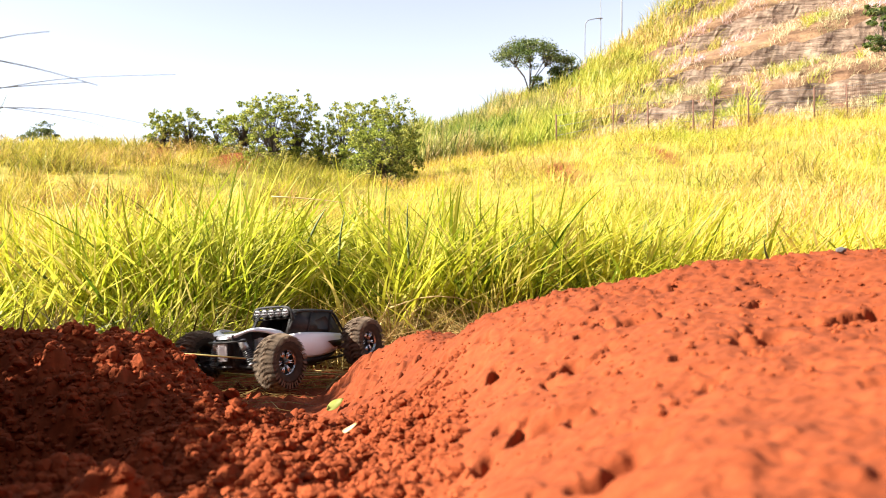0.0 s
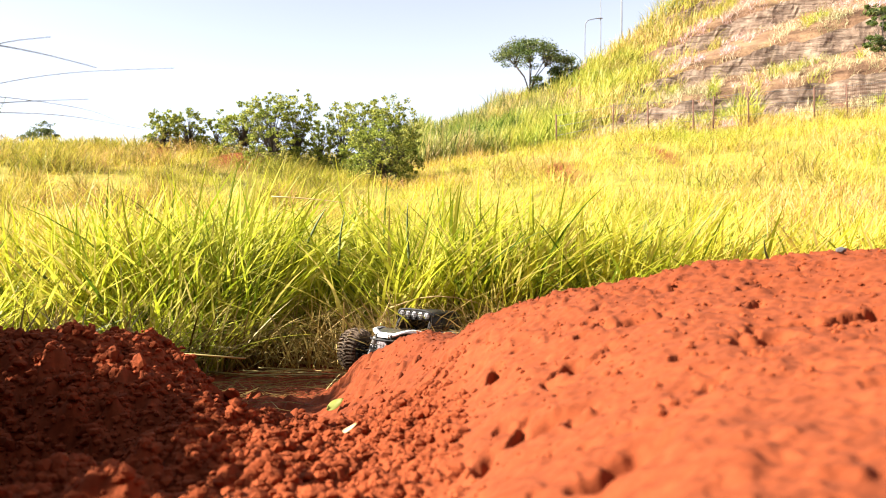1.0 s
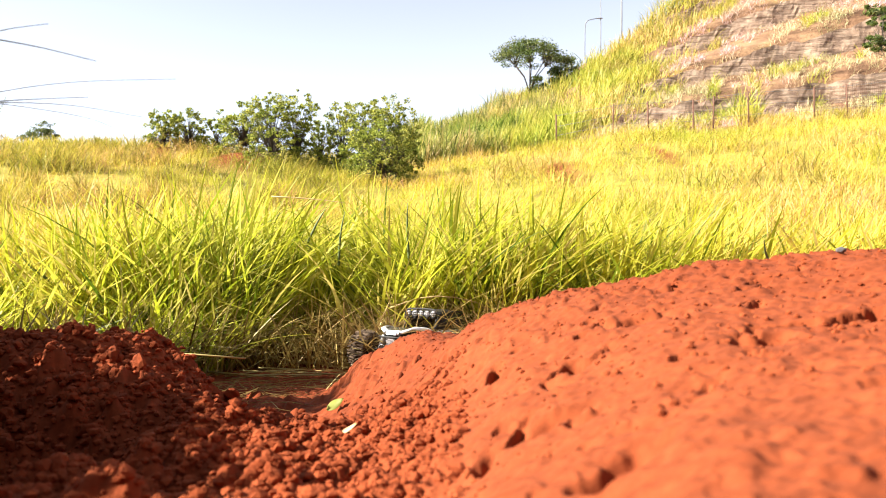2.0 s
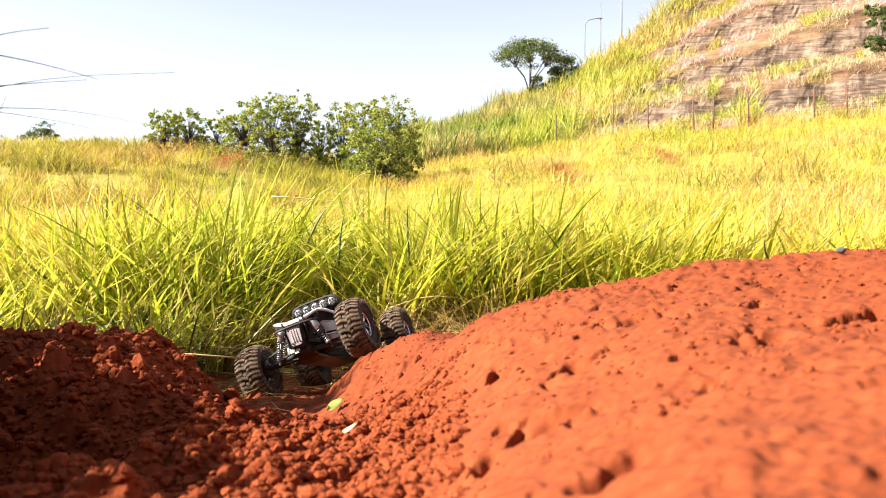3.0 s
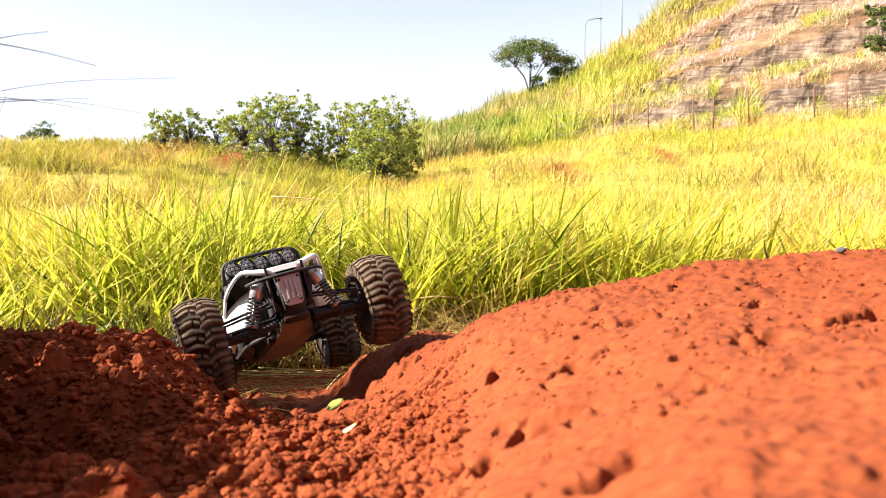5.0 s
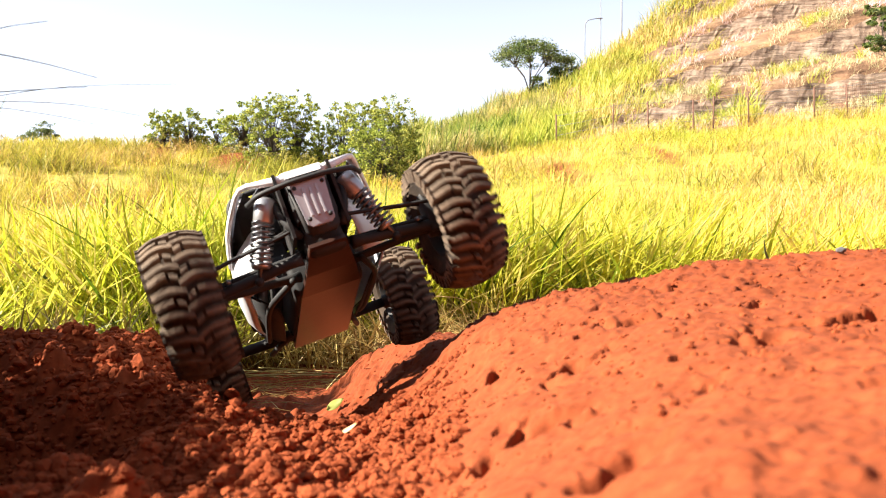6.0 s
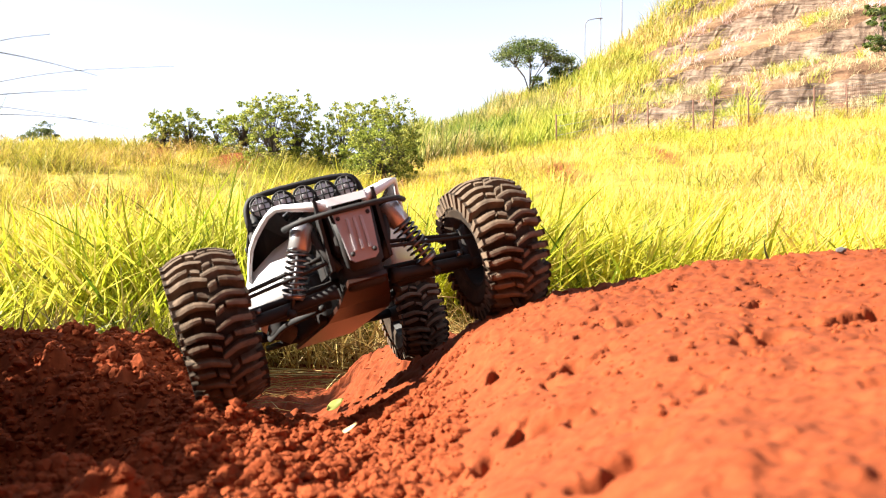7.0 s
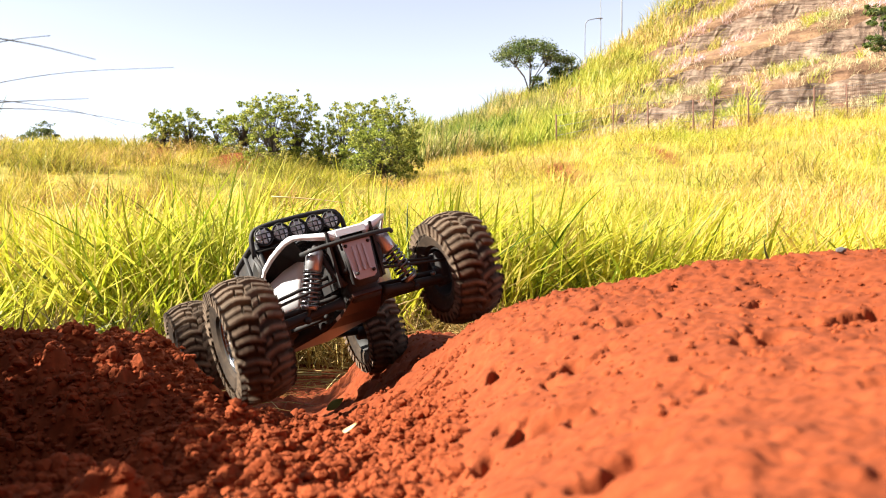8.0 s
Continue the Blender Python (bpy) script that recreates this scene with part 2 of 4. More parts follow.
def mesh_of(name, verts, tris, smooth=True):
    """A mesh from arrays of corners and triangles."""
    me = bpy.data.meshes.new(name)
    verts, tris = np.ascontiguousarray(verts, np.float32), np.ascontiguousarray(tris, np.int32)
    me.vertices.add(len(verts))
    me.vertices.foreach_set("co", verts.ravel())
    me.loops.add(tris.size)
    me.loops.foreach_set("vertex_index", tris.ravel())
    me.polygons.add(len(tris))
    me.polygons.foreach_set("loop_start", np.arange(0, tris.size, 3, dtype=np.int32))
    me.polygons.foreach_set("use_smooth", np.full(len(tris), smooth))
    me.update(calc_edges=True)
    return me


def part(name, bm, material, parent=None, label="", smooth=True):
    """Links a bmesh as one mesh object under a thing or a part."""
    me = bpy.data.meshes.new(name)
    for f in bm.faces:
        f.smooth = smooth
    bm.to_mesh(me)
    bm.free()
    me.materials.append(material)
    ob = new(name, me)
    ob.parent = parent
    return tagged(ob, label)


def bare(x, y):
    """Scars of bare red earth in the field."""
    spots = ((-8.4, 34.0, 1.1, 5.0), (-7.4, 33.0, 0.6, 4.0), (-11.6, 34.5, 0.55, 4.5), (-14.3, 35.5, 0.8, 3.5), (4.0, 29, 0.8, 3.6), (8.0, 31, 0.45, 3.6))
    return np.max([np.exp(-((x - a) / c) ** 2 - ((y - b) / d) ** 2) for a, b, c, d in spots], 0)


def build_ground():
    front = np.radians(np.linspace(-40, 40, 520))
    back = np.radians(np.linspace(40, 320, 58))[1:-1]
    ang = np.concatenate([front, back])
    rad = np.concatenate([np.geomspace(0.06, 3.4, 500), np.geomspace(3.5, 36, 60), np.linspace(37, 66, 110), np.geomspace(70, 2500, 20)])
    A, R = np.meshgrid(ang, rad)
    X, Y = R * np.sin(A), R * np.cos(A)
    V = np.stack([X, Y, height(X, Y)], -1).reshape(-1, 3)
    n, k = len(rad), len(ang)
    i, j = np.meshgrid(np.arange(n - 1), np.arange(k), indexing="ij")
    p, q, r, s = i * k + j, i * k + (j + 1) % k, (i + 1) * k + (j + 1) % k, (i + 1) * k + j
    T = np.concatenate([np.stack([p, r, q], -1).reshape(-1, 3), np.stack([p, s, r], -1).reshape(-1, 3)])
    V = np.concatenate([V, [[0, 0, float(height(0, 0.0))]]])
    c = np.arange(k)
    T = np.concatenate([T, np.stack([np.full(k, len(V) - 1), c, (c + 1) % k], -1)])
    me = mesh_of("ground", V, T)
    mask = me.attributes.new("bare_soil", "FLOAT", "POINT")
    mask.data.foreach_set("value", np.clip(bare(V[:, 0], V[:, 1]) * 1.1 - 0.15, 0, 1).astype(np.float32))
    me.materials.append(GROUND)
    return tagged(new("ground", me), "red lateritic earth with a dug trough, grassy field beyond", "ground", kind="structure")


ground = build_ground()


# ---- grass ----
def blades(x, y, z, tall, wide, seg, lean=0.25, curl=0.5, wind=(0.25, 0.0)):
    """Curved, tapering ribbons rooted at the given places."""
    n = len(x)
    az = RNG.uniform(0, 2 * np.pi, n)
    ln, cu = np.abs(RNG.normal(lean, lean * 0.6, n)), np.abs(RNG.normal(curl, curl * 0.6, n))
    face = az + np.pi / 2 + RNG.normal(0, 0.7, n)
    dx, dy = np.cos(az), np.sin(az)
    V = np.empty((n, 2 * seg + 1, 3))
    for k in range(seg + 1):
        t = k / seg
        out = tall * (ln * t + cu * t * t)
        up = tall * (t - 0.45 * cu * t ** 2.2)
        cx, cy = x + dx * out + wind[0] * tall * t * t * 0.4, y + dy * out + wind[1] * tall * t * t
        w = wide * 0.5 * (0.55 + 0.9 * t) * (1 - t ** 2.2)
        sx, sy = np.cos(face) * w, np.sin(face) * w
        if k < seg:
            V[:, 2 * k] = np.stack([cx - sx, cy - sy, z + up], -1)
            V[:, 2 * k + 1] = np.stack([cx + sx, cy + sy, z + up + 0.15 * w], -1)
        else:
            V[:, 2 * seg] = np.stack([cx, cy, z + up], -1)
    f = []
    for k in range(seg - 1):
        a = 2 * k
        f += [(a, a + 1, a + 3), (a, a + 3, a + 2)]
    f.append((2 * seg - 2, 2 * seg - 1, 2 * seg))
    T = (np.arange(n)[:, None, None] * (2 * seg + 1) + np.array(f)[None]).reshape(-1, 3)
    return V.reshape(-1, 3), T


def wedge(n, y0, y1, power=1.0, margin=1.12):
    """Places spread over the stretch of field that lies before the mound."""
    y = y0 + (y1 - y0) * RNG.random(n) ** power
    x = RNG.uniform(-1, 1, n) * y * 0.532 * margin
    return x, y


def grass(name, label, mat, x, y, tall, wide, seg, lean, curl, sink=0.01, wind=(0.25, 0)):
    z = height(x, y, False) - sink
    V, T = blades(x, y, z, tall, wide, seg, lean, curl, wind)
    me = mesh_of(name, V, T)
    me.materials.append(mat)
    return tagged(new(name, me), label, "grass", kind="stuff")


def clumped(x, y, scale, s, keep=0.15, gain=0.9):
    c = fbm(x * scale, y * scale, 3, s)
    return RNG.random(len(x)) < np.clip(0.55 + gain * c, keep, 1)


def build_grass():
    x, y = wedge(58000, 2.25, 5.2, 1.1)
    k = clumped(x, y, 2.4, 41, 0.15, 1.3) & (y > 2.85 - 0.55 * sm(-0.62, -0.85, x) + 0.16 * vnoise(x * 4, x * 0, 43))
    x, y = x[k], y[k]
    tall = (0.30 + 0.34 * RNG.random(len(x)) ** 1.3) * (0.32 + 0.68 * sm(2.3, 3.1, y)) * (1 + 0.25 * vnoise(x * 1.5, y * 1.5, 44))
    grass("near_grass", "dense bright green grass blades along the trough", GRASS, x, y, tall, RNG.uniform(0.006, 0.018, len(x)), 6, 0.26, 0.40)
    x, y = wedge(2000, 2.8, 5.5, 1.2)
    grass("fallen_blades", "bent and broken yellow blades among the green grass", GRASS_DRY, x, y, RNG.uniform(0.18, 0.42, len(x)), RNG.uniform(0.004, 0.009, len(x)), 5, 0.65, 0.60)
    x, y = wedge(80000, 4.8, 12, 1.3)
    k = clumped(x, y, 1.3, 45, 0.22, 1.2)
    x, y = x[k], y[k]
    tall = 0.26 + 0.34 * RNG.random(len(x)) + 0.1 * vnoise(x, y, 46)
    grass("field_grass", "tall yellow-green grass of the open field", GRASS_DRY, x, y, tall, RNG.uniform(0.007, 0.017, len(x)), 4, 0.24, 0.5)
    x, y = wedge(260, 4.5, 20, 1.0)
    grass("seed_stalks", "tall bleached seed stalks above the field grass", STRAW, x, y, RNG.uniform(0.55, 0.95, len(x)) * (1 + 0.02 * y), RNG.uniform(0.006, 0.010, len(x)), 5, 0.12, 0.28)
    x, y = wedge(120000, 11, 42, 0.8)
    k = clumped(x, y, 0.8, 47, 0.22, 1.4) & (RNG.random(len(x)) > bare(x, y) * 1.05)
    x, y = x[k], y[k]
    tall = np.abs(0.26 + 0.38 * RNG.random(len(x)) ** 1.5 + 0.22 * fbm(x * 0.6, y * 0.6, 2, 48))
    grass("far_grass", "sunlit yellow grass on the rising field", GRASS_DRY, x, y, tall, RNG.uniform(0.012, 0.028, len(x)), 3, 0.22, 0.45)


build_grass()


def build_ridge():
    """Coarser olive tussocks along the crest of the field."""
    n = 44000
    y = RNG.uniform(21, 40.5, n)
    a = RNG.uniform(-0.60, -0.10, n)
    x = a * y
    c = fbm(x * 1.1, y * 1.1, 3, 57)
    k = (c > -0.03 + 0.38 * sm(38, 24, y)) & (RNG.random(n) > bare(x, y)) & (RNG.random(n) < sm(-0.05, -0.30, a) + 0.15)
    x, y, c = x[k], y[k], c[k]
    n = 30000
    y2 = RNG.uniform(13, 38, n)
    x2 = RNG.uniform(0.06, 0.58, n) * y2
    c2 = fbm(x2 * 0.45, y2 * 0.3, 3, 58)
    k = (c2 > 0.34) & (RNG.random(n) < 0.35)
    x, y, c = np.concatenate([x, x2[k]]), np.concatenate([y, y2[k]]), np.concatenate([c, c2[k] * 0.5])
    grass("ridge_tussocks", "olive tussock grass in patches over the field", OLIVE, x, y, 0.30 + 0.55 * c + 0.25 * RNG.random(len(x)), RNG.uniform(0.016, 0.036, len(x)), 3, 0.25, 0.5)


def build_hill_cover():
    # tall cane grass over the flank of the hill
    n = 70000
    y = RNG.uniform(40, 63, n)
    a = RNG.uniform(-0.10, 0.60, n)
    q = (y - 40) / 22
    limit = 0.160 + 0.20 * q
    clump = ((a - 0.364) / 0.022) ** 2 + ((q - 0.10) / 0.12) ** 2 < 0.8
    k = ((a < limit + 0.02 * fbm(a * 40, q * 6, 3, 51)) | clump) & (a > -0.06 + 0.02 * vnoise(y, a * 9, 52))
    x2, y2 = (a * y)[k], y[k]
    k = clumped(x2, y2, 0.35, 53, 0.12)
    x2, y2 = x2[k], y2[k]
    tall = 0.6 + 1.0 * RNG.random(len(x2)) + 0.8 * vnoise(x2 * 0.5, y2 * 0.5, 54)
    tall, slim = np.abs(tall), RNG.uniform(0.035, 0.075, len(x2))
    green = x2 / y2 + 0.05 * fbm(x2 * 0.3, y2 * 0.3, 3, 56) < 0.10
    for pick, name, label, mat in ((green, "green_cane", "tall greener cane grass at the embankment foot, shade in its colour", CANE_GREEN_SHADED), (~green, "cane_grass", "sunlit cane grass covering the side of the embankment", CANE)):
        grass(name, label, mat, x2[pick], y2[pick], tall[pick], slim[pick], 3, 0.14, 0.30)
    # scattered tufts on the terraces
    k = (a > limit - 0.02) & (fbm(a * 40, q * 9, 3, 55) > 0.50)
    x3, y3 = (a * y)[k], y[k]
    grass("terrace_grass", "patchy dry grass on the terraced embankment", CANE, x3, y3, 0.25 + 0.75 * RNG.random(len(x3)), RNG.uniform(0.025, 0.055, len(x3)), 3, 0.25, 0.45)

    k = (a > limit - 0.02) & (fbm(a * 55, q * 12, 3, 59) > -0.12)
    x4, y4 = (a * y)[k], y[k]
    grass("terrace_straw", "pale bleached grass on the embankment shelves", PALE_STRAW, x4, y4, 0.15 + 0.45 * RNG.random(len(x4)), RNG.uniform(0.02, 0.045, len(x4)), 3, 0.3, 0.5)


build_ridge()
build_hill_cover()
# ---- the radio-controlled crawler: x forward, y to its left, z up ----
def rubber(name, stops):
    m = Mat(name, 0.85, 0, 0.3)
    m.colour(m.ramp(m.noise(55, 8, 0.7), stops))
    m.bump(m.noise(240, 6, 0.7), 0.5, 0.001)
    return m.m


WHITE = plain("white polycarbonate body", (0.80, 0.80, 0.83), 0.28, 0, 0.06, 70, (0.34, 0.16, 0.09), 0.05)
BLACK = plain("black nylon", (0.011, 0.011, 0.012), 0.7, 0, 0.22, 90, (0.07, 0.035, 0.022), 0.2)
ROOFB = plain("black painted polycarbonate", (0.010, 0.010, 0.011), 0.6, 0, 0.25, 60, (0.12, 0.06, 0.04), 0.05)
CHARCOAL = plain("charcoal window film", (0.05, 0.052, 0.058), 0.25, 0, 0.2, 60, (0.12, 0.07, 0.05), 0.05)
ALLOY = plain("satin silver alloy", (0.46, 0.46, 0.48), 0.30, 0.7, 0.16, 80, (0.36, 0.20, 0.14), 0.1)
PLATE = plain("dusty anodised plate", (0.46, 0.43, 0.46), 0.36, 0.45, 0.2, 60, (0.38, 0.22, 0.17), 0.1)
CHROME = plain("chromed plastic", (0.75, 0.75, 0.78), 0.15, 1.0, 0.35, 90, (0.30, 0.15, 0.09), 0.05)
SKID = plain("scuffed glossy skid plate", (0.042, 0.018, 0.013), 0.36, 0.0, 0.6, 45, (0.02, 0.009, 0.006), 0.2)
RUBBER = rubber("black tyre rubber", [(0.30, (0.018, 0.012, 0.009)), (0.55, (0.048, 0.032, 0.021)), (0.78, (0.10, 0.062, 0.040))])
TREAD = rubber("dust-rubbed tread rubber", [(0.28, (0.05, 0.036, 0.026)), (0.48, (0.13, 0.092, 0.064)), (0.72, (0.21, 0.145, 0.098))])
STEEL = plain("spring steel", (0.20, 0.20, 0.21), 0.35, 1.0, 0.3, 90, (0.2, 0.1, 0.06), 0.05)


def mat_lens():
    m = Mat("clear lamp lens", 0.12, 0, 0.6)
    m.colour(m.mix(m.noise(150), (0.85, 0.85, 0.90), (0.50, 0.50, 0.55)))
    m.b.inputs["Coat Weight"].default_value = 0.6
    return m.m


LENS = mat_lens()
AXLE_X, HALF, RAD, WIDE = 0.166, 0.128, 0.067, 0.056


def tube(bm, pts, r, n=8, cap=True):
    """A round bar along a line of points."""
    pts = [Vector(p) for p in pts]
    rings = []
    for i, p in enumerate(pts):
        a, b = pts[max(i - 1, 0)], pts[min(i + 1, len(pts) - 1)]
        q = (b - a).to_track_quat("Z", "Y")
        rr = r[i] if isinstance(r, (list, tuple)) else r
        rings.append([bm.verts.new(p + q @ Vector((rr * math.cos(k * 2 * math.pi / n), rr * math.sin(k * 2 * math.pi / n), 0))) for k in range(n)])
    for u, v in zip(rings, rings[1:]):
        for k in range(n):
            bm.faces.new((u[k], u[(k + 1) % n], v[(k + 1) % n], v[k]))
    if cap:
        bm.faces.new(rings[0][::-1])
        bm.faces.new(rings[-1])
    return bm


def bent(pts, k=4, cut=0.3):
    """The same line with its corners rounded."""
    pts = [Vector(p) for p in pts]
    out = [pts[0]]
    for a, p, b in zip(pts, pts[1:], pts[2:]):
        s, e = p.lerp(a, cut), p.lerp(b, cut)
        for i in range(k + 1):
            t = i / k
            out.append(s.lerp(p, t).lerp(p.lerp(e, t), t))
    return out + [pts[-1]]


def slab(bm, outline, thick, axis=1):
    """A plate with the given outline, thickened to both sides along one axis."""
    off = Vector([thick / 2 if i == axis else 0 for i in range(3)])
    a = [bm.verts.new(Vector(p) - off) for p in outline]
    b = [bm.verts.new(Vector(p) + off) for p in outline]
    n = len(a)
    bm.faces.new(a[::-1])
    bm.faces.new(b)
    for i in range(n):
        bm.faces.new((a[i], a[(i + 1) % n], b[(i + 1) % n], b[i]))
    return bm


def box(bm, centre, size, turn=None, bevel=0.0):
    m = Matrix.Translation(centre) @ (turn or Matrix()) @ Matrix.Diagonal((*size, 1))
    made = bmesh.ops.create_cube(bm, size=1, matrix=m)
    if bevel:
        es = list({e for v in made["verts"] for e in v.link_edges})
        bmesh.ops.bevel(bm, geom=es, offset=bevel, segments=2, affect="EDGES", profile=0.6)
    return bm


def rounded(line):
    """Twice as many points, on a smooth curve through the given ones."""
    p = [Vector(q) for q in line]
    if len(p) < 3:
        return [p[0], p[0].lerp(p[1], 0.5), p[1]]
    out = []
    for i in range(len(p) - 1):
        a, d = p[max(i - 1, 0)], p[min(i + 2, len(p) - 1)]
        out += [p[i], (p[i] + p[i + 1]) * 0.5625 - (a + d) * 0.0625]
    return out + [p[-1]]


def shell(bm, rows, thick, curve=0):
    """A thin body panel lofted through rows of points, thickened downwards."""
    for _ in range(curve):
        rows = [list(r) for r in zip(*[rounded(r) for r in zip(*[rounded(r) for r in rows])])]
    top = [[bm.verts.new(p) for p in r] for r in rows]
    for u, v in zip(top, top[1:]):
        for k in range(len(u) - 1):
            bm.faces.new((u[k], u[k + 1], v[k + 1], v[k]))
    bmesh.ops.recalc_face_normals(bm, faces=bm.faces)
    bmesh.ops.solidify(bm, geom=bm.faces[:], thickness=thick)
    return bm


def spin_profile(bm, prof, n=36):
    """A ring about the y axis through the profile's (y, radius) points, closed."""
    rings = []
    for k in range(n):
        a = 2 * math.pi * k / n
        rings.append([bm.verts.new((r * math.cos(a), y, r * math.sin(a))) for y, r in prof])
    m = len(prof)
    for k in range(n):
        u, v = rings[k], rings[(k + 1) % n]
        for i in range(m):
            bm.faces.new((u[i], v[i], v[(i + 1) % m], u[(i + 1) % m]))
    bmesh.ops.recalc_face_normals(bm, faces=bm.faces)
    return bm


def lug(bm, line, r0, r1, taper=0.74):
    """A curved tread bar on the tyre: its centre line as (angle, y, half width), from radius r0 to r1, with rounded ends."""
    def at(a, y, r):
        drop = 0.0075 * (abs(y) / 0.028) ** 2.4
        return bm.verts.new(((r - drop) * math.cos(a), y, (r - drop) * math.sin(a)))
    rows = []
    for k, (a, y, h) in enumerate(line):
        e = 0.85 if k in (0, len(line) - 1) else 1.0
        rows.append((at(a - h, y, r0), at(a - h * taper * e, y, r1 - 0.0004), at(a, y, r1), at(a + h * taper * e, y, r1 - 0.0004), at(a + h, y, r0)))
    fs = []
    for u, v in zip(rows, rows[1:]):
        for i in range(4):
            fs.append(bm.faces.new((u[i], u[i + 1], v[i + 1], v[i])))
    fs.append(bm.faces.new(rows[0]))
    fs.append(bm.faces.new(rows[-1][::-1]))
    return fs


def tyre_mesh():
    """Carcass with S-shaped bars; the bars carry the second material."""
    bm = bmesh.new()
    w, R = WIDE / 2, RAD
    spin_profile(bm, [(-w * 0.72, 0.029), (-w * 0.86, 0.033), (-w * 0.98, 0.044), (-w * 0.90, 0.0500), (-w * 0.62, 0.0562), (0, 0.0592),
                      (w * 0.62, 0.0562), (w * 0.90, 0.0500), (w * 0.98, 0.044), (w * 0.86, 0.033), (w * 0.72, 0.029), (0, 0.031)], 48)
    n = 36
    st = 2 * math.pi / n
    for k in range(n):
        for s in (1, -1):
            a = (k + (0.5 if s > 0 else 0)) * st + 0.12 * st * math.sin(k * 2.4 + s)
            bars = []
            if k % 2:
                # long bar that runs in from the shoulder and hooks over the crown
                bars += lug(bm, [(a - 0.053, -s * 0.0020, 0.034), (a - 0.031, s * 0.0015, 0.040), (a + 0.003, s * 0.0065, 0.043), (a + 0.028, s * 0.0120, 0.045), (a + 0.025, s * 0.0180, 0.048), (a + 0.009, s * 0.0240, 0.053), (a + 0.006, s * w * 1.05, 0.052)], 0.0560, R)
            else:
                # shoulder bar and a loose crown block
                bars += lug(bm, [(a + 0.031, s * 0.0105, 0.038), (a + 0.028, s * 0.0170, 0.046), (a + 0.011, s * 0.0230, 0.053), (a + 0.006, s * w * 1.05, 0.052)], 0.0550, R)
                bars += lug(bm, [(a - 0.050, s * 0.0015, 0.038), (a - 0.022, s * 0.0045, 0.043), (a + 0.000, s * 0.0080, 0.038)], 0.0570, R - 0.0004)
            # side biter running down the wall
            y0 = s * w * 0.97
            c = [(a - 0.03, 0.0600), (a + 0.06, 0.0600), (a + 0.05, 0.049), (a - 0.015, 0.049)]
            inn = [bm.verts.new((r * math.cos(q), y0 - s * 0.004, r * math.sin(q))) for q, r in c]
            out = [bm.verts.new((r * math.cos(q), y0 + s * 0.0022, r * math.sin(q))) for q, r in c]
            bars.append(bm.faces.new(out))
            for i in range(4):
                bm.faces.new((inn[i], inn[(i + 1) % 4], out[(i + 1) % 4], out[i]))
            for f in bars:
                f.material_index = 1
    bmesh.ops.recalc_face_normals(bm, faces=bm.faces)
    return bm


def build_wheel(car, x, y):
    """An Empty-free wheel: the rim is the part, tyre, spokes and nut sit under it."""
    s = 1 if y > 0 else -1
    bm = spin_profile(bmesh.new(), [(-0.021, 0.0275), (-0.021, 0.0312), (-0.016, 0.0295), (0.016, 0.0295), (0.021, 0.0312), (0.021, 0.0275)], 36)
    wheel = part("wheel", bm, BLACK, car, "black beadlock wheel with a knobbly crawler tyre")
    tyre = part("tyre", tyre_mesh(), RUBBER, wheel, "knobbly rubber tyre with red dust on its lugs", smooth=False)
    tyre.data.materials.append(TREAD)
    bm = bmesh.new()
    for k in range(6):
        a = k * math.pi / 3
        for d in (-0.16, 0.16):
            tube(bm, [(0.006 * math.cos(a), s * 0.014, 0.006 * math.sin(a)), (0.0285 * math.cos(a + d), s * 0.017, 0.0285 * math.sin(a + d))], 0.0017, 6)
    part("spoke_set", bm, CHROME, wheel, "chromed split spokes")
    bm = spin_profile(bmesh.new(), [(s * 0.016, 0.0265), (s * 0.0205, 0.0268), (s * 0.0205, 0.031), (s * 0.016, 0.031)], 36)
    part("beadlock_ring", bm, CHROME, wheel, "chromed ring")
    bm = bmesh.new()
    bmesh.ops.create_cone(bm, segments=6, radius1=0.0055, radius2=0.0045, depth=0.006, cap_ends=True, matrix=pose(0, s * 0.017, 0, 90))
    part("wheel_nut", bm, STEEL, wheel)
    bm = bmesh.new()
    bmesh.ops.create_cone(bm, segments=16, radius1=0.012, radius2=0.009, depth=0.030, cap_ends=True, matrix=pose(0, -s * 0.012, 0, 90))
    part("hub", bm, BLACK, wheel)
    wheel.location = (x, y, RAD)
    return wheel


def build_shock(car, top, low):
    top, low = Vector(top), Vector(low)
    d = (low - top)
    q = d.to_track_quat("Z", "Y")
    L = d.length

    def at(t):
        return top + d * t
    body = part("shock", tube(bmesh.new(), [at(0.02), at(0.05), at(0.30), at(0.33)], [0.0078, 0.0094, 0.0094, 0.0080], 14), ALLOY, car, "silver alloy shock absorber with a coil spring")
    part("shaft", tube(bmesh.new(), [at(0.3), at(0.97)], 0.0024, 8), STEEL, body)
    n, turns = 100, 8
    pts = []
    for i in range(n + 1):
        t = i / n
        a = t * turns * 2 * math.pi
        pts.append(at(0.31 + 0.50 * t) + q @ Vector((0.0096 * math.cos(a), 0.0096 * math.sin(a), 0)))
    part("spring", tube(bmesh.new(), pts, 0.0012, 5), STEEL, body, "dusty steel coil spring")
    part("spring_cup", tube(bmesh.new(), [at(0.80), at(0.85)], [0.0100, 0.0080], 12), ALLOY, body)
    for p in (low, top):
        bm = bmesh.new()
        bmesh.ops.create_uvsphere(bm, u_segments=10, v_segments=8, radius=0.0043, matrix=Matrix.Translation(p))
        part("ball_end", bm, BLACK, body)


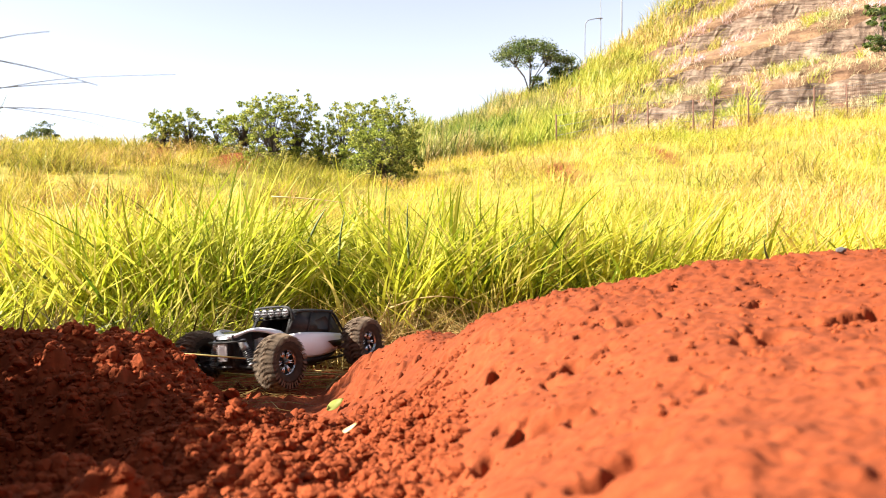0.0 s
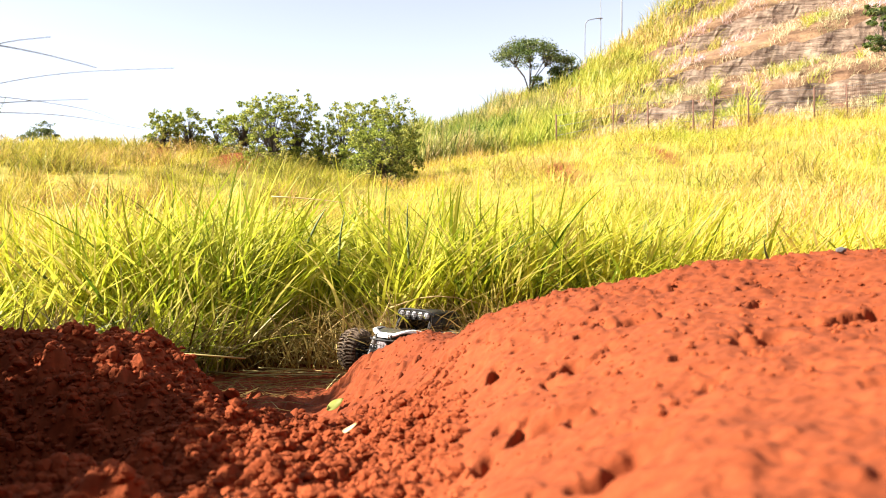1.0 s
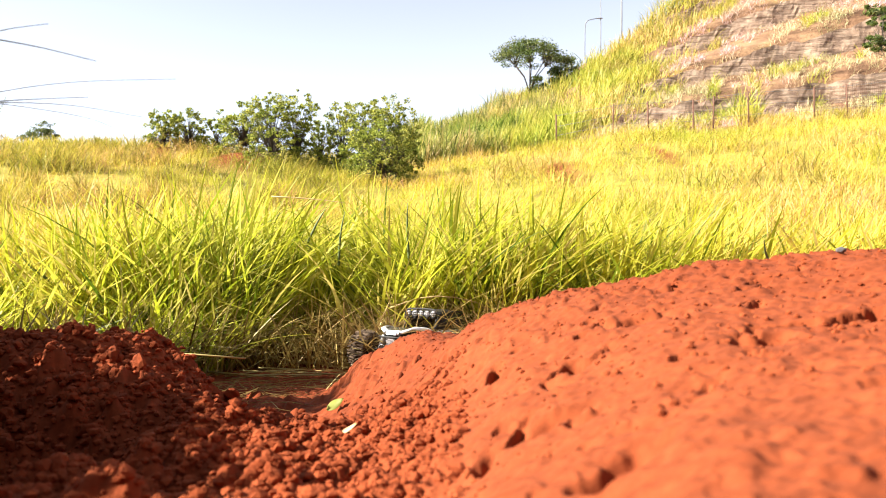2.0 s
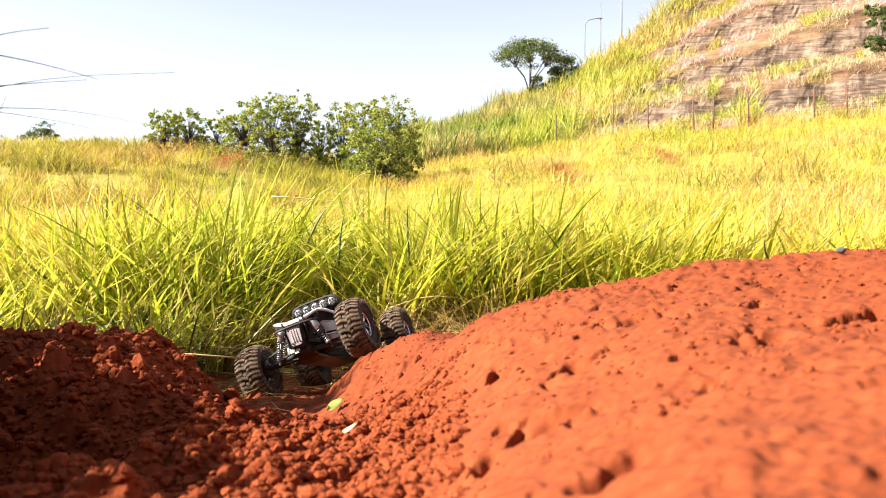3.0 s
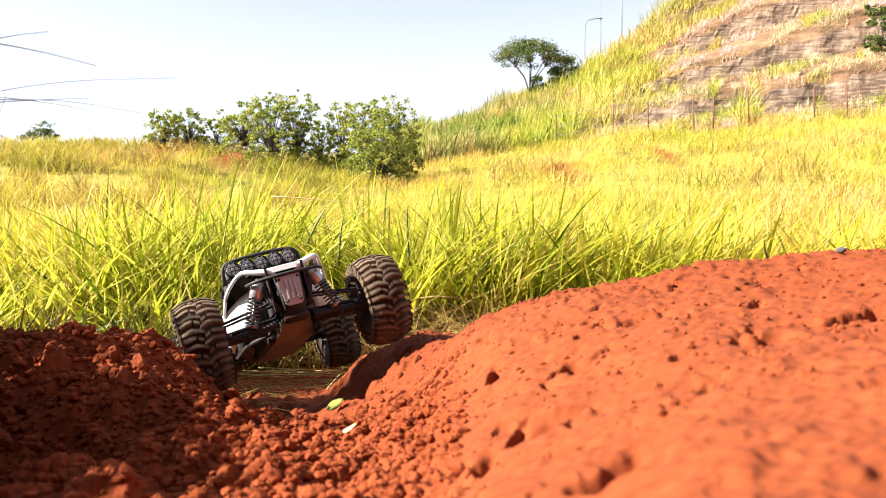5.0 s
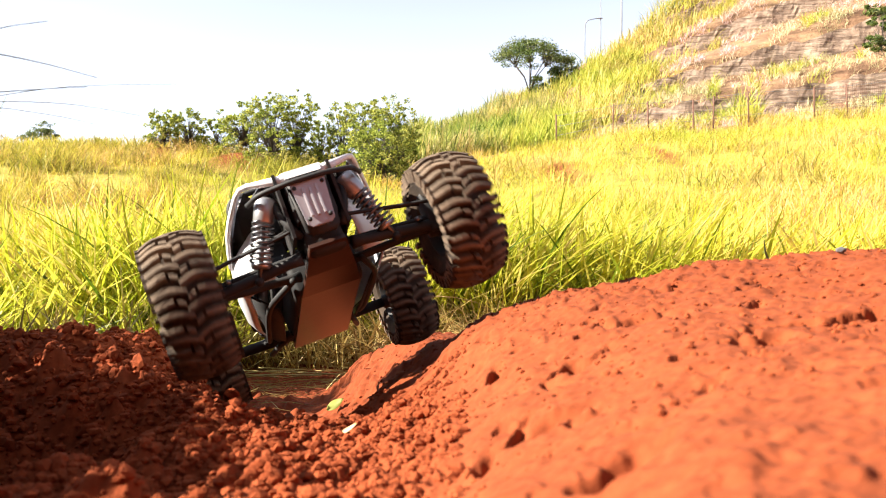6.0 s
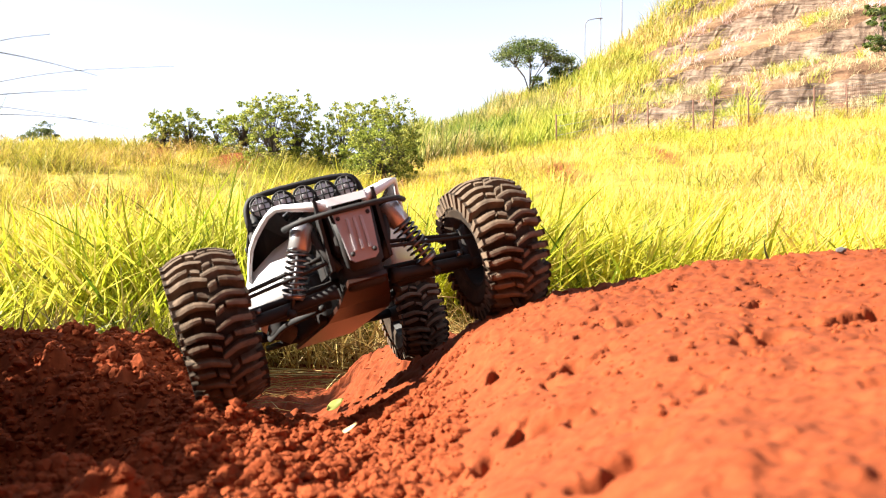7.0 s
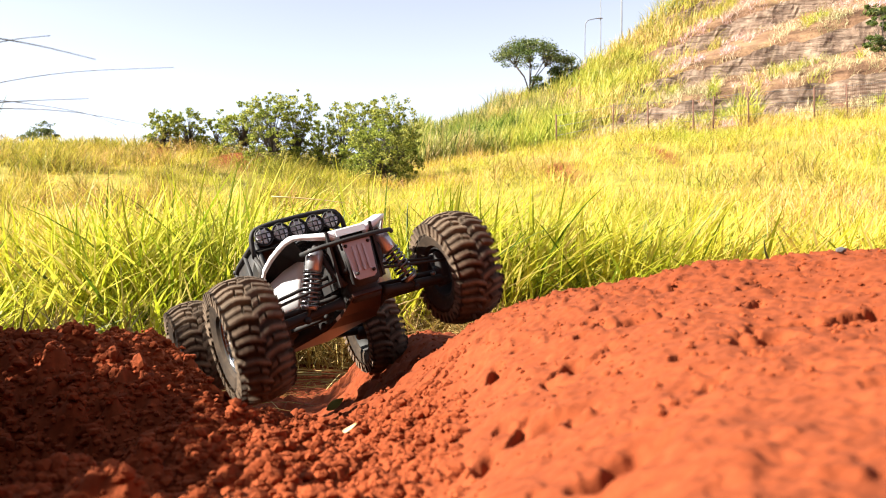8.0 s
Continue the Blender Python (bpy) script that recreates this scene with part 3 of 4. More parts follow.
def build_lamp(car, y, z, x):
    bm = bmesh.new()
    bmesh.ops.create_cone(bm, segments=20, radius1=0.0075, radius2=0.0112, depth=0.012, cap_ends=True, matrix=pose(x - 0.006, y, z, 0, 90))
    lamp = part("spotlight", bm, BLACK, car, "round roof spotlight with a cross guard")
    bm = bmesh.new()
    bmesh.ops.create_uvsphere(bm, u_segments=20, v_segments=10, radius=0.0098, matrix=pose(x - 0.0005, y, z) @ Matrix.Diagonal((0.35, 1, 1, 1)))
    part("lens", bm, LENS, lamp, "clear domed lens")
    bm = bmesh.new()
    for d in (-0.0032, 0.0032):
        tube(bm, [(x + 0.0035, y + d, z - 0.0098), (x + 0.0042, y + d, z), (x + 0.0035, y + d, z + 0.0098)], 0.0008, 5)
        tube(bm, [(x + 0.0035, y - 0.0098, z + d), (x + 0.0042, y, z + d), (x + 0.0035, y + 0.0098, z + d)], 0.0008, 5)
    ring = [(x + 0.0015, y + 0.0112 * math.cos(a), z + 0.0112 * math.sin(a)) for a in np.linspace(0, 2 * math.pi, 25)]
    tube(bm, ring, 0.0012, 6)
    part("guard", bm, BLACK, lamp)


def build_car():
    car = tagged(new("toy_car"), "radio-controlled rock crawler, white and black body, dusty knobbly tyres", "toy car")
    # chassis and skid
    bm = shell(bmesh.new(), [[(x, -w, z), (x, 0, z), (x, w, z)] for x, w, z in ((0.204, 0.017, 0.064), (0.165, 0.024, 0.050), (0.125, 0.030, 0.043), (-0.10, 0.034, 0.042), (-0.130, 0.026, 0.048))], 0.004)
    part("skid_plate", bm, SKID, car, "scuffed dark belly plate", smooth=False)
    bm = box(bmesh.new(), (0.02, 0, 0.068), (0.22, 0.07, 0.046), None, 0.006)
    box(bm, (0.165, 0, 0.078), (0.07, 0.036, 0.040), None, 0.006)
    box(bm, (0.168, 0, 0.112), (0.080, 0.040, 0.048), None, 0.005)
    part("chassis", bm, BLACK, car)
    bm = box(bmesh.new(), (-0.06, 0, 0.105), (0.15, 0.085, 0.045), None, 0.01)
    part("cockpit", bm, BLACK, car)
    for s in (1, -1):
        # seats seen through the cage
        bm = box(bmesh.new(), (-0.045, s * 0.024, 0.138), (0.018, 0.032, 0.045), Euler((0, -0.25, 0)).to_matrix().to_4x4(), 0.006)
        part("seat", bm, CHARCOAL, car)
        # side panel with its dark vent
        bm = shell(bmesh.new(), [
            [(0.066, s * 0.068, 0.128), (0.020, s * 0.070, 0.131), (-0.06, s * 0.068, 0.127), (-0.165, s * 0.056, 0.118)],
            [(0.082, s * 0.080, 0.108), (0.020, s * 0.081, 0.110), (-0.06, s * 0.077, 0.107), (-0.172, s * 0.062, 0.104)],
            [(0.080, s * 0.082, 0.088), (0.020, s * 0.081, 0.085), (-0.06, s * 0.077, 0.082), (-0.160, s * 0.062, 0.088)],
            [(0.070, s * 0.074, 0.076), (0.015, s * 0.070, 0.068), (-0.06, s * 0.066, 0.066), (-0.140, s * 0.054, 0.072)]], 0.0016, 1)
        side = part("side_panel", bm, WHITE, car, "white moulded side panel")
        bm = slab(bmesh.new(), [(-0.085, s * 0.0758, 0.102), (-0.158, s * 0.0645, 0.102), (-0.155, s * 0.0640, 0.089), (-0.118, s * 0.0705, 0.084)], 0.0035)
        part("vent", bm, ROOFB, side, "black triangular vent")
        # front face of the side pod, slanting inwards
        bm = shell(bmesh.new(), [
            [(0.082, s * 0.081, 0.110), (0.115, s * 0.056, 0.124), (0.142, s * 0.036, 0.128)],
            [(0.080, s * 0.083, 0.090), (0.112, s * 0.062, 0.098), (0.134, s * 0.044, 0.102)],
            [(0.076, s * 0.082, 0.080), (0.104, s * 0.062, 0.078), (0.122, s * 0.046, 0.078)],
            [(0.070, s * 0.074, 0.075), (0.096, s * 0.058, 0.073), (0.112, s * 0.046, 0.073)]], 0.0016, 1)
        part("inner_wing", bm, WHITE, car, "white inner wing panel")
        # wing: the high white edge that runs from the nose to the cab
        bm = shell(bmesh.new(), [
            [(0.210, s * 0.014, 0.1255), (0.197, s * 0.039, 0.1350), (0.181, s * 0.054, 0.1425), (0.147, s * 0.063, 0.1395), (0.108, s * 0.074, 0.127), (0.083, s * 0.080, 0.103)],
            [(0.212, s * 0.014, 0.1345), (0.200, s * 0.040, 0.141), (0.184, s * 0.056, 0.1465), (0.150, s * 0.066, 0.1440), (0.110, s * 0.077, 0.132), (0.083, s * 0.083, 0.108)],
            [(0.194, s * 0.012, 0.1385), (0.178, s * 0.040, 0.1475), (0.164, s * 0.053, 0.1520), (0.128, s * 0.060, 0.1490), (0.088, s * 0.069, 0.139), (0.064, s * 0.074, 0.120)]], 0.0018, 1)
        part("wing", bm, WHITE, car, "white raised wing edge")
        bm = shell(bmesh.new(), [[(0.072, s * 0.072, 0.075), (0.015, s * 0.068, 0.067), (-0.06, s * 0.064, 0.065), (-0.138, s * 0.053, 0.071)],
                                 [(0.070, s * 0.050, 0.052), (0.015, s * 0.046, 0.048), (-0.06, s * 0.044, 0.048), (-0.130, s * 0.040, 0.054)]], 0.002)
        part("rocker", bm, BLACK, car)
        # smoked film between wing and inner wing
        bm = shell(bmesh.new(), [[(0.172, s * 0.051, 0.1455), (0.126, s * 0.060, 0.1455), (0.078, s * 0.071, 0.132), (0.060, s * 0.072, 0.120)],
                                 [(0.150, s * 0.034, 0.124), (0.130, s * 0.040, 0.126), (0.098, s * 0.060, 0.116), (0.074, s * 0.076, 0.108)]], 0.0012)
        part("wing_film", bm, BLACK, car, "dark smoked wing panel", smooth=False)
        # cage tubes
        for name, pts, r in (("cage_tube", [(0.055, s * 0.058, 0.128), (0.030, s * 0.054, 0.172), (0.005, s * 0.052, 0.184), (-0.125, s * 0.050, 0.180), (-0.150, s * 0.050, 0.172), (-0.190, s * 0.052, 0.116)], 0.0034),
                             ("cage_brace", [(-0.020, s * 0.060, 0.126), (-0.055, s * 0.052, 0.181)], 0.0028),
                             ("cage_brace", [(-0.110, s * 0.058, 0.120), (-0.140, s * 0.050, 0.176)], 0.0028),
                             ("cage_brace", [(-0.190, s * 0.052, 0.116), (-0.150, s * 0.058, 0.090)], 0.0028),
                             ("lower_rail", [(0.150, s * 0.034, 0.056), (0.070, s * 0.060, 0.058), (-0.11, s * 0.060, 0.060), (-0.16, s * 0.050, 0.085)], 0.0032)):
            part(name, tube(bmesh.new(), bent(pts), r, 8), BLACK, car)
        # hood support tubes seen behind the shock
        part("shock_tower", tube(bmesh.new(), bent([(0.200, s * 0.020, 0.078), (0.196, s * 0.030, 0.100), (0.190, s * 0.034, 0.126)]), 0.0036, 8), BLACK, car)
        # front suspension
        for name, a, b, r in (("lower_arm", (0.186, s * 0.024, 0.063), (0.172, s * 0.108, 0.058), 0.0052), ("lower_arm", (0.140, s * 0.026, 0.060), (0.164, s * 0.106, 0.058), 0.0042),
                              ("upper_link", (0.172, s * 0.026, 0.096), (0.166, s * 0.104, 0.084), 0.0020), ("tie_rod", (0.196, s * 0.020, 0.088), (0.190, s * 0.108, 0.076), 0.0017),
                              ("driveshaft", (0.166, s * 0.018, 0.072), (0.166, s * 0.112, 0.067), 0.0034)):
            part(name, tube(bmesh.new(), [a, Vector(a).lerp(Vector(b), 0.12), Vector(a).lerp(Vector(b), 0.88), b], [r * 1.35, r, r, r * 1.45], 8), BLACK, car)
        bm = box(bmesh.new(), (0.168, s * 0.108, 0.070), (0.022, 0.012, 0.040), None, 0.003)
        part("steering_knuckle", bm, BLACK, car)
        bm = slab(bmesh.new(), [(0.2105, s * 0.0255, 0.138), (0.198, s * 0.0255, 0.1395), (0.140, s * 0.0255, 0.1425), (0.140, s * 0.0255, 0.080), (0.203, s * 0.0255, 0.078)], 0.003)
        part("tower_plate", bm, BLACK, car, smooth=False)
        build_shock(car, (0.192, s * 0.0365, 0.127), (0.182, s * 0.066, 0.056))
        build_shock(car, (-0.120, s * 0.040, 0.135), (-0.160, s * 0.060, 0.072))
        bm = bmesh.new()
        bmesh.ops.create_cone(bm, segments=10, radius1=0.003, radius2=0.003, depth=0.004, cap_ends=True, matrix=pose(0.1800, s * 0.092, 0.0655))
        part("screw", bm, STEEL, car)
    # hood between the wings
    bm = shell(bmesh.new(), [[(0.203, y * 0.032, 0.1360 + 0.003 * abs(y)) for y in (-1, -0.4, 0.4, 1)], [(0.165, y * 0.040, 0.142 + 0.004 * abs(y)) for y in (-1, -0.4, 0.4, 1)],
                             [(0.110, y * 0.052, 0.143) for y in (-1, -0.4, 0.4, 1)], [(0.050, y * 0.056, 0.128) for y in (-1, -0.4, 0.4, 1)]], 0.0016, 1)
    part("hood", bm, CHARCOAL, car, "dark hood panel between white wings")
    bm = shell(bmesh.new(), [[(0.2135, y, 0.1295) for y in (-0.017, 0, 0.017)], [(0.2125, y, 0.1365) for y in (-0.017, 0, 0.017)], [(0.190, y, 0.1415) for y in (-0.026, 0, 0.026)]], 0.0016)
    part("nose", bm, WHITE, car, "white nose panel", smooth=False)
    for s in (1, -1):
        bm = slab(bmesh.new(), [(0.046, s * 0.056, 0.131), (0.004, s * 0.0505, 0.181), (-0.128, s * 0.0485, 0.177), (-0.182, s * 0.0505, 0.117), (-0.06, s * 0.060, 0.126)], 0.0016)
        part("side_window", bm, ROOFB, car, "black side window")
    # roof and windscreen frame
    bm = shell(bmesh.new(), [[(x, y, z + 0.004 * (1 - (y / 0.052) ** 2)) for y in (-0.050, -0.025, 0, 0.025, 0.050)] for x, z in ((0.010, 0.183), (-0.04, 0.186), (-0.09, 0.185), (-0.140, 0.176))], 0.002)
    part("roof", bm, ROOFB, car, "black roof panel")
    bm = shell(bmesh.new(), [[(x, y, z) for y in (-0.048, 0, 0.048)] for x, z in ((-0.142, 0.174), (-0.182, 0.118))], 0.002)
    part("rear_panel", bm, ROOFB, car)
    for z, x in ((0.184, 0.006), (0.128, 0.055), (0.116, -0.190), (0.178, -0.140)):
        part("cage_crossbar", tube(bmesh.new(), [(x, -0.054, z), (x, 0.054, z)], 0.0030, 8), BLACK, car)
    # light bar
    bm = tube(bmesh.new(), bent([(0.034, -0.062, 0.160), (0.036, -0.061, 0.186), (0.037, -0.050, 0.198), (0.037, 0.050, 0.198), (0.036, 0.061, 0.186), (0.034, 0.062, 0.160)], 5, 0.45), 0.0032, 10)
    tube(bm, [(0.034, -0.061, 0.168), (0.034, 0.061, 0.168)], 0.0026, 8)
    for s in (1, -1):
        tube(bm, [(0.034, s * 0.062, 0.161), (0.022, s * 0.056, 0.176)], 0.0026, 8)
        tube(bm, [(0.034, s * 0.062, 0.162), (0.052, s * 0.058, 0.132)], 0.0026, 8)
    part("light_bar", bm, BLACK, car, "black tubular light bar")
    for k in range(5):
        build_lamp(car, (k - 2) * 0.0226, 0.183, 0.0400)
    # bumper
    bm = tube(bmesh.new(), bent([(0.192, -0.054, 0.124), (0.212, -0.044, 0.123), (0.2205, -0.016, 0.1225), (0.2205, 0.016, 0.1225), (0.212, 0.044, 0.123), (0.192, 0.054, 0.124)], 4), 0.0025, 10)
    part("bumper_bar", bm, BLACK, car, "dark tubular bumper bar")
    bm = slab(bmesh.new(), [(0.2135, 0.0190, 0.1255), (0.2135, -0.0190, 0.1255), (0.2115, -0.0155, 0.0765), (0.2095, -0.011, 0.0725), (0.2095, 0.011, 0.0725), (0.2115, 0.0155, 0.0765)], 0.005, 0)
    bumper = part("bumper_frame", bm, BLACK, car)
    bm = slab(bmesh.new(), [(0.2175, 0.0160, 0.1205), (0.2175, -0.0160, 0.1205), (0.2155, -0.0125, 0.0815), (0.2150, -0.009, 0.0785), (0.2150, 0.009, 0.0785), (0.2155, 0.0125, 0.0815)], 0.0025, 0)
    for y in (-0.006, 0, 0.006):
        box(bm, (0.2182, y, 0.101), (0.0022, 0.0026, 0.028), None, 0.0006)
    plate = part("bumper_plate", bm, PLATE, bumper, "dusty ribbed silver plate", smooth=False)
    for y, z in ((0.0130, 0.1165), (-0.0130, 0.1165), (0.0095, 0.085), (-0.0095, 0.085)):
        bm = bmesh.new()
        bmesh.ops.create_cone(bm, segments=10, radius1=0.0021, radius2=0.0017, depth=0.002, cap_ends=True, matrix=pose(0.2190, y, z, 0, 90))
        part("bolt", bm, BLACK, bumper)
    # rear solid axle
    bm = tube(bmesh.new(), [(0, -0.108, 0), (0, -0.02, 0), (0, 0.02, 0), (0, 0.108, 0)], [0.006, 0.008, 0.008, 0.006], 12)
    bmesh.ops.create_uvsphere(bm, u_segments=14, v_segments=10, radius=0.018, matrix=pose(0, 0.008, 0))
    axle = part("rear_axle", bm, BLACK, car)
    axle.location = (-AXLE_X, 0, RAD)
    for s in (1, -1):
        part("trailing_link", tube(bmesh.new(), [(-0.05, s * 0.036, 0.050), (-AXLE_X, s * 0.058, 0.058)], 0.0036, 8), BLACK, car)
    wheels = {k: build_wheel(car, sx * AXLE_X, sy * HALF) for k, sx, sy in (("FL", 1, 1), ("FR", 1, -1), ("RL", -1, 1), ("RR", -1, -1))}
    return car, wheels, axle


CAR, WHEELS, REAR_AXLE = build_car()


# ---- bushes and trees ----
def leaf_cloud(centres, radii, per, size, flat=1.0):
    """Many small pointed leaves gathered round clump centres."""
    V, T = [], []
    for c, r in zip(centres, radii):
        n = int(per * RNG.uniform(0.7, 1.3))
        d = RNG.normal(0, 1, (n, 3))
        d /= np.linalg.norm(d, axis=1)[:, None]
        p = np.array(c) + d * (r * RNG.random(n) ** 0.45)[:, None] * (1, 1, flat)
        u = RNG.normal(0, 1, (n, 3))
        u /= np.linalg.norm(u, axis=1)[:, None]
        w = np.cross(u, RNG.normal(0, 1, (n, 3)))
        w /= np.linalg.norm(w, axis=1)[:, None]
        s = (size * RNG.uniform(0.6, 1.4, n))[:, None]
        k = len(V) and sum(len(v) for v in V)
        V.append(np.concatenate([p - u * s, p + w * s * 0.4, p + u * s, p - w * s * 0.4]))
        i = np.arange(n) + k
        T += [np.stack([i, i + n, i + 2 * n], -1), np.stack([i, i + 2 * n, i + 3 * n], -1)]
    return np.concatenate(V), np.concatenate(T)


def build_tree(name, label, category, x, y, base, tall, spread, trunk_r, clumps, per, leaf, mat, low=0.25, flat=0.7, umbrella=False, puff=(0.14, 0.40)):
    """Trunk, limbs that end in leaf clumps, crown of single leaves."""
    thing = tagged(new(name), label, category)
    thing.location = (x, y, base)
    rnd = random.Random(int(x * 100 + y))
    bm = bmesh.new()
    fork = tall * (0.32 if umbrella else 0.16)
    tube(bm, [(0, 0, -0.4), (0.03 * tall, 0, fork * 0.5), (0, 0.02 * tall, fork)], [trunk_r * 1.2, trunk_r, trunk_r * 0.8], 7)
    ends, mains = [], [(spread * 0.45 * math.cos(q), spread * 0.4 * math.sin(q), tall * 0.60) for q in (0.3, 1.4, 2.5, 3.5, 4.6, 5.5)]
    if umbrella:
        for m in mains:
            tube(bm, [(0, 0.02 * tall, fork * 0.8), (m[0] * 0.4, m[1] * 0.4, fork + (m[2] - fork) * 0.5), m], [trunk_r * 0.7, trunk_r * 0.5, trunk_r * 0.35], 6)
    for k in range(clumps):
        a = 2 * math.pi * k / clumps + rnd.uniform(-0.5, 0.5)
        rr = spread * math.sqrt(rnd.uniform(0.02, 1.0))
        if umbrella:
            z = tall * (0.86 - 0.20 * (rr / spread) ** 2 + rnd.uniform(-0.07, 0.07))
        else:
            z = tall * rnd.uniform(low, 0.97) * (1 - 0.28 * (rr / spread) ** 2)
        e = Vector((rr * math.cos(a), rr * math.sin(a) * 0.8, z))
        ends.append(e)
        mid = Vector((e.x * 0.45, e.y * 0.45, fork + (z - fork) * 0.6))
        if umbrella:
            m = Vector(min(mains, key=lambda p: (p[0] - e.x) ** 2 + (p[1] - e.y) ** 2))
            tube(bm, [m, m.lerp(e, 0.5) + Vector((0, 0, 0.1)), e], [trunk_r * 0.28, trunk_r * 0.2, trunk_r * 0.1], 4)
        else:
            tube(bm, [(0, 0.02 * tall, fork * 0.9), mid, e], [trunk_r * 0.45, trunk_r * 0.28, trunk_r * 0.08], 5)
    part("trunk", bm, BARK, thing)
    V, T = leaf_cloud(ends, [spread * rnd.uniform(*puff) for _ in ends], per, leaf, flat)
    me = mesh_of("crown", V, T, False)
    me.materials.append(mat)
    crown = new("crown", me)
    crown.parent = thing
    return thing


def at_far(px, d):
    return (px - 784) / 1474 * d


def build_plants():
    for px, d, wide, top, dense in ((290, 35, 50, 192, 26), (335, 36, 56, 190, 24), (385, 36, 50, 204, 20), (432, 34, 70, 178, 34), (482, 33, 76, 156, 40), (526, 33.5, 60, 150, 34), (566, 35, 50, 188, 20),
                                    (606, 34, 60, 172, 34), (648, 32.5, 76, 166, 52), (694, 32, 78, 166, 60), (674, 31, 84, 205, 50)):
        x = at_far(px, d)
        base = float(height(x, d, False))
        tall = (0.30 + d * (441 - top) / 1474 - base) * 1.02
        build_tree("bush", "bushy green shrub with feathery leaves in the field", "bush", x, d, base, tall, wide / 2948 * d * 1.35, 0.03, int(dense * 4.4), 38, 0.052, LEAF, 0.02, 0.75, False, (0.06, 0.20))
    x, d = at_far(938, 60), 60
    base = float(height(x, d, False))
    build_tree("tree", "umbrella-shaped tree with bare lower limbs on the embankment", "tree", x, d, base - 0.3, 0.30 + d * (441 - 60) / 1474 - base + 0.3, 2.6, 0.085, 76, 120, 0.075, LEAF_DARK, 0.3, 0.45, True)
    for px, d, wide, top in ((1000, 61, 60, 98), (968, 60, 60, 128), (1555, 50, 60, 40), (1560, 46, 50, 2)):
        x = at_far(px, d)
        base = float(height(x, d, False))
        build_tree("shrub", "dark green shrub growing on the embankment", "bush", x, d, base - 0.1, max(0.8, 0.30 + d * (441 - top) / 1474 - base), wide / 2948 * d, 0.05, 24, 100, 0.09, LEAF_DARK, 0.1, 0.7)
    x, d = at_far(74, 75), 75
    base = float(height(x, d, False))
    build_tree("tree", "distant rounded tree behind the grassy ridge", "tree", x, d, base, 0.30 + d * (441 - 211) / 1474 - base, 1.9, 0.10, 44, 90, 0.10, LEAF_DARK, 0.78, 0.35)


# ---- retaining walls of the embankment ----
def build_walls():
    for k in range(4):
        V, T = [], []
        n = 120
        xs = np.linspace(0.20, 0.72, n)
        for i, a in enumerate(xs):
            y = 40 + 22 * (k + 0.80) / 4
            for _ in range(6):
                y = 40 + 22 * ((k + 0.80) / 4 - float(0.02 * fbm(np.array(a * y * 0.22), np.array(y * 0.05), 3, 71)))
            y = y - 0.35
            zb, zt = float(height(a * y, y - 0.7, False)) - 0.3, float(height(a * y, y + 0.75, False)) - 0.05
            zt = max(zt, zb + 0.5) + 0.12 * float(vnoise(np.array(a * 90), np.array(k * 7.0), 83))
            z = np.linspace(zb, zt, 7)
            x = a * y
            jit = 0.05 * fbm(np.full(7, x * 1.7), z * 3.1 + k * 9, 3, 81)
            V += [(x + 0.05 * q, y + q + 0.05 * m, c + 0.05 * q) for q, m, c in zip(jit, range(7), z)]
            V += [(x, y + 1.6, zt - 0.1)]
        for i in range(n - 1):
            for m in range(7):
                a, b = i * 8 + m, (i + 1) * 8 + m
                T += [(a, b, b + 1), (a, b + 1, a + 1)]
        me = mesh_of("retaining_wall", np.array(V), np.array(T), False)
        me.materials.append(STONE)
        wall_ob = new("retaining_wall", me)
        tagged(wall_ob, "rough stone course holding the terraced embankment", "retaining wall", kind="structure")


# ---- fence, lamps and masts ----
def build_fence():
    y = 39.4
    fence = tagged(new("fence"), "old wire fence with rusty posts below the embankment", "fence")
    xs = [at_far(p, y) for p in (985, 1085, 1148, 1228, 1262, 1325, 1441, 1500, 1575, 1640)]
    rnd = random.Random(3)
    tops = []
    for x in xs:
        z = float(height(x, y, False))
        t = (x + rnd.uniform(-0.05, 0.05), y + rnd.uniform(-0.05, 0.05), z + rnd.uniform(1.45, 1.75))
        bm = tube(bmesh.new(), [(x, y, z - 0.2), t], 0.038, 6)
        part("post", bm, RUST, fence)
        tops.append((Vector((x, y, z)), Vector(t)))
    for f in (0.35, 0.62, 0.95):
        bm = tube(bmesh.new(), [a.lerp(b, f) for a, b in tops], 0.008, 4)
        part("wire", bm, ZINC, fence)
    for (a, b), (c, d) in zip(tops[6:], tops[7:]):
        bm = bmesh.new()
        for k in range(1, 22):
            u = k / 22
            tube(bm, [a.lerp(c, u) + Vector((0, 0, 0.2)), b.lerp(d, u)], 0.007, 3, False)
        for k in range(1, 10):
            tube(bm, [a.lerp(b, k / 10), c.lerp(d, k / 10)], 0.007, 3, False)
        part("mesh_panel", bm, RUST, fence, "sagging rusty wire mesh")


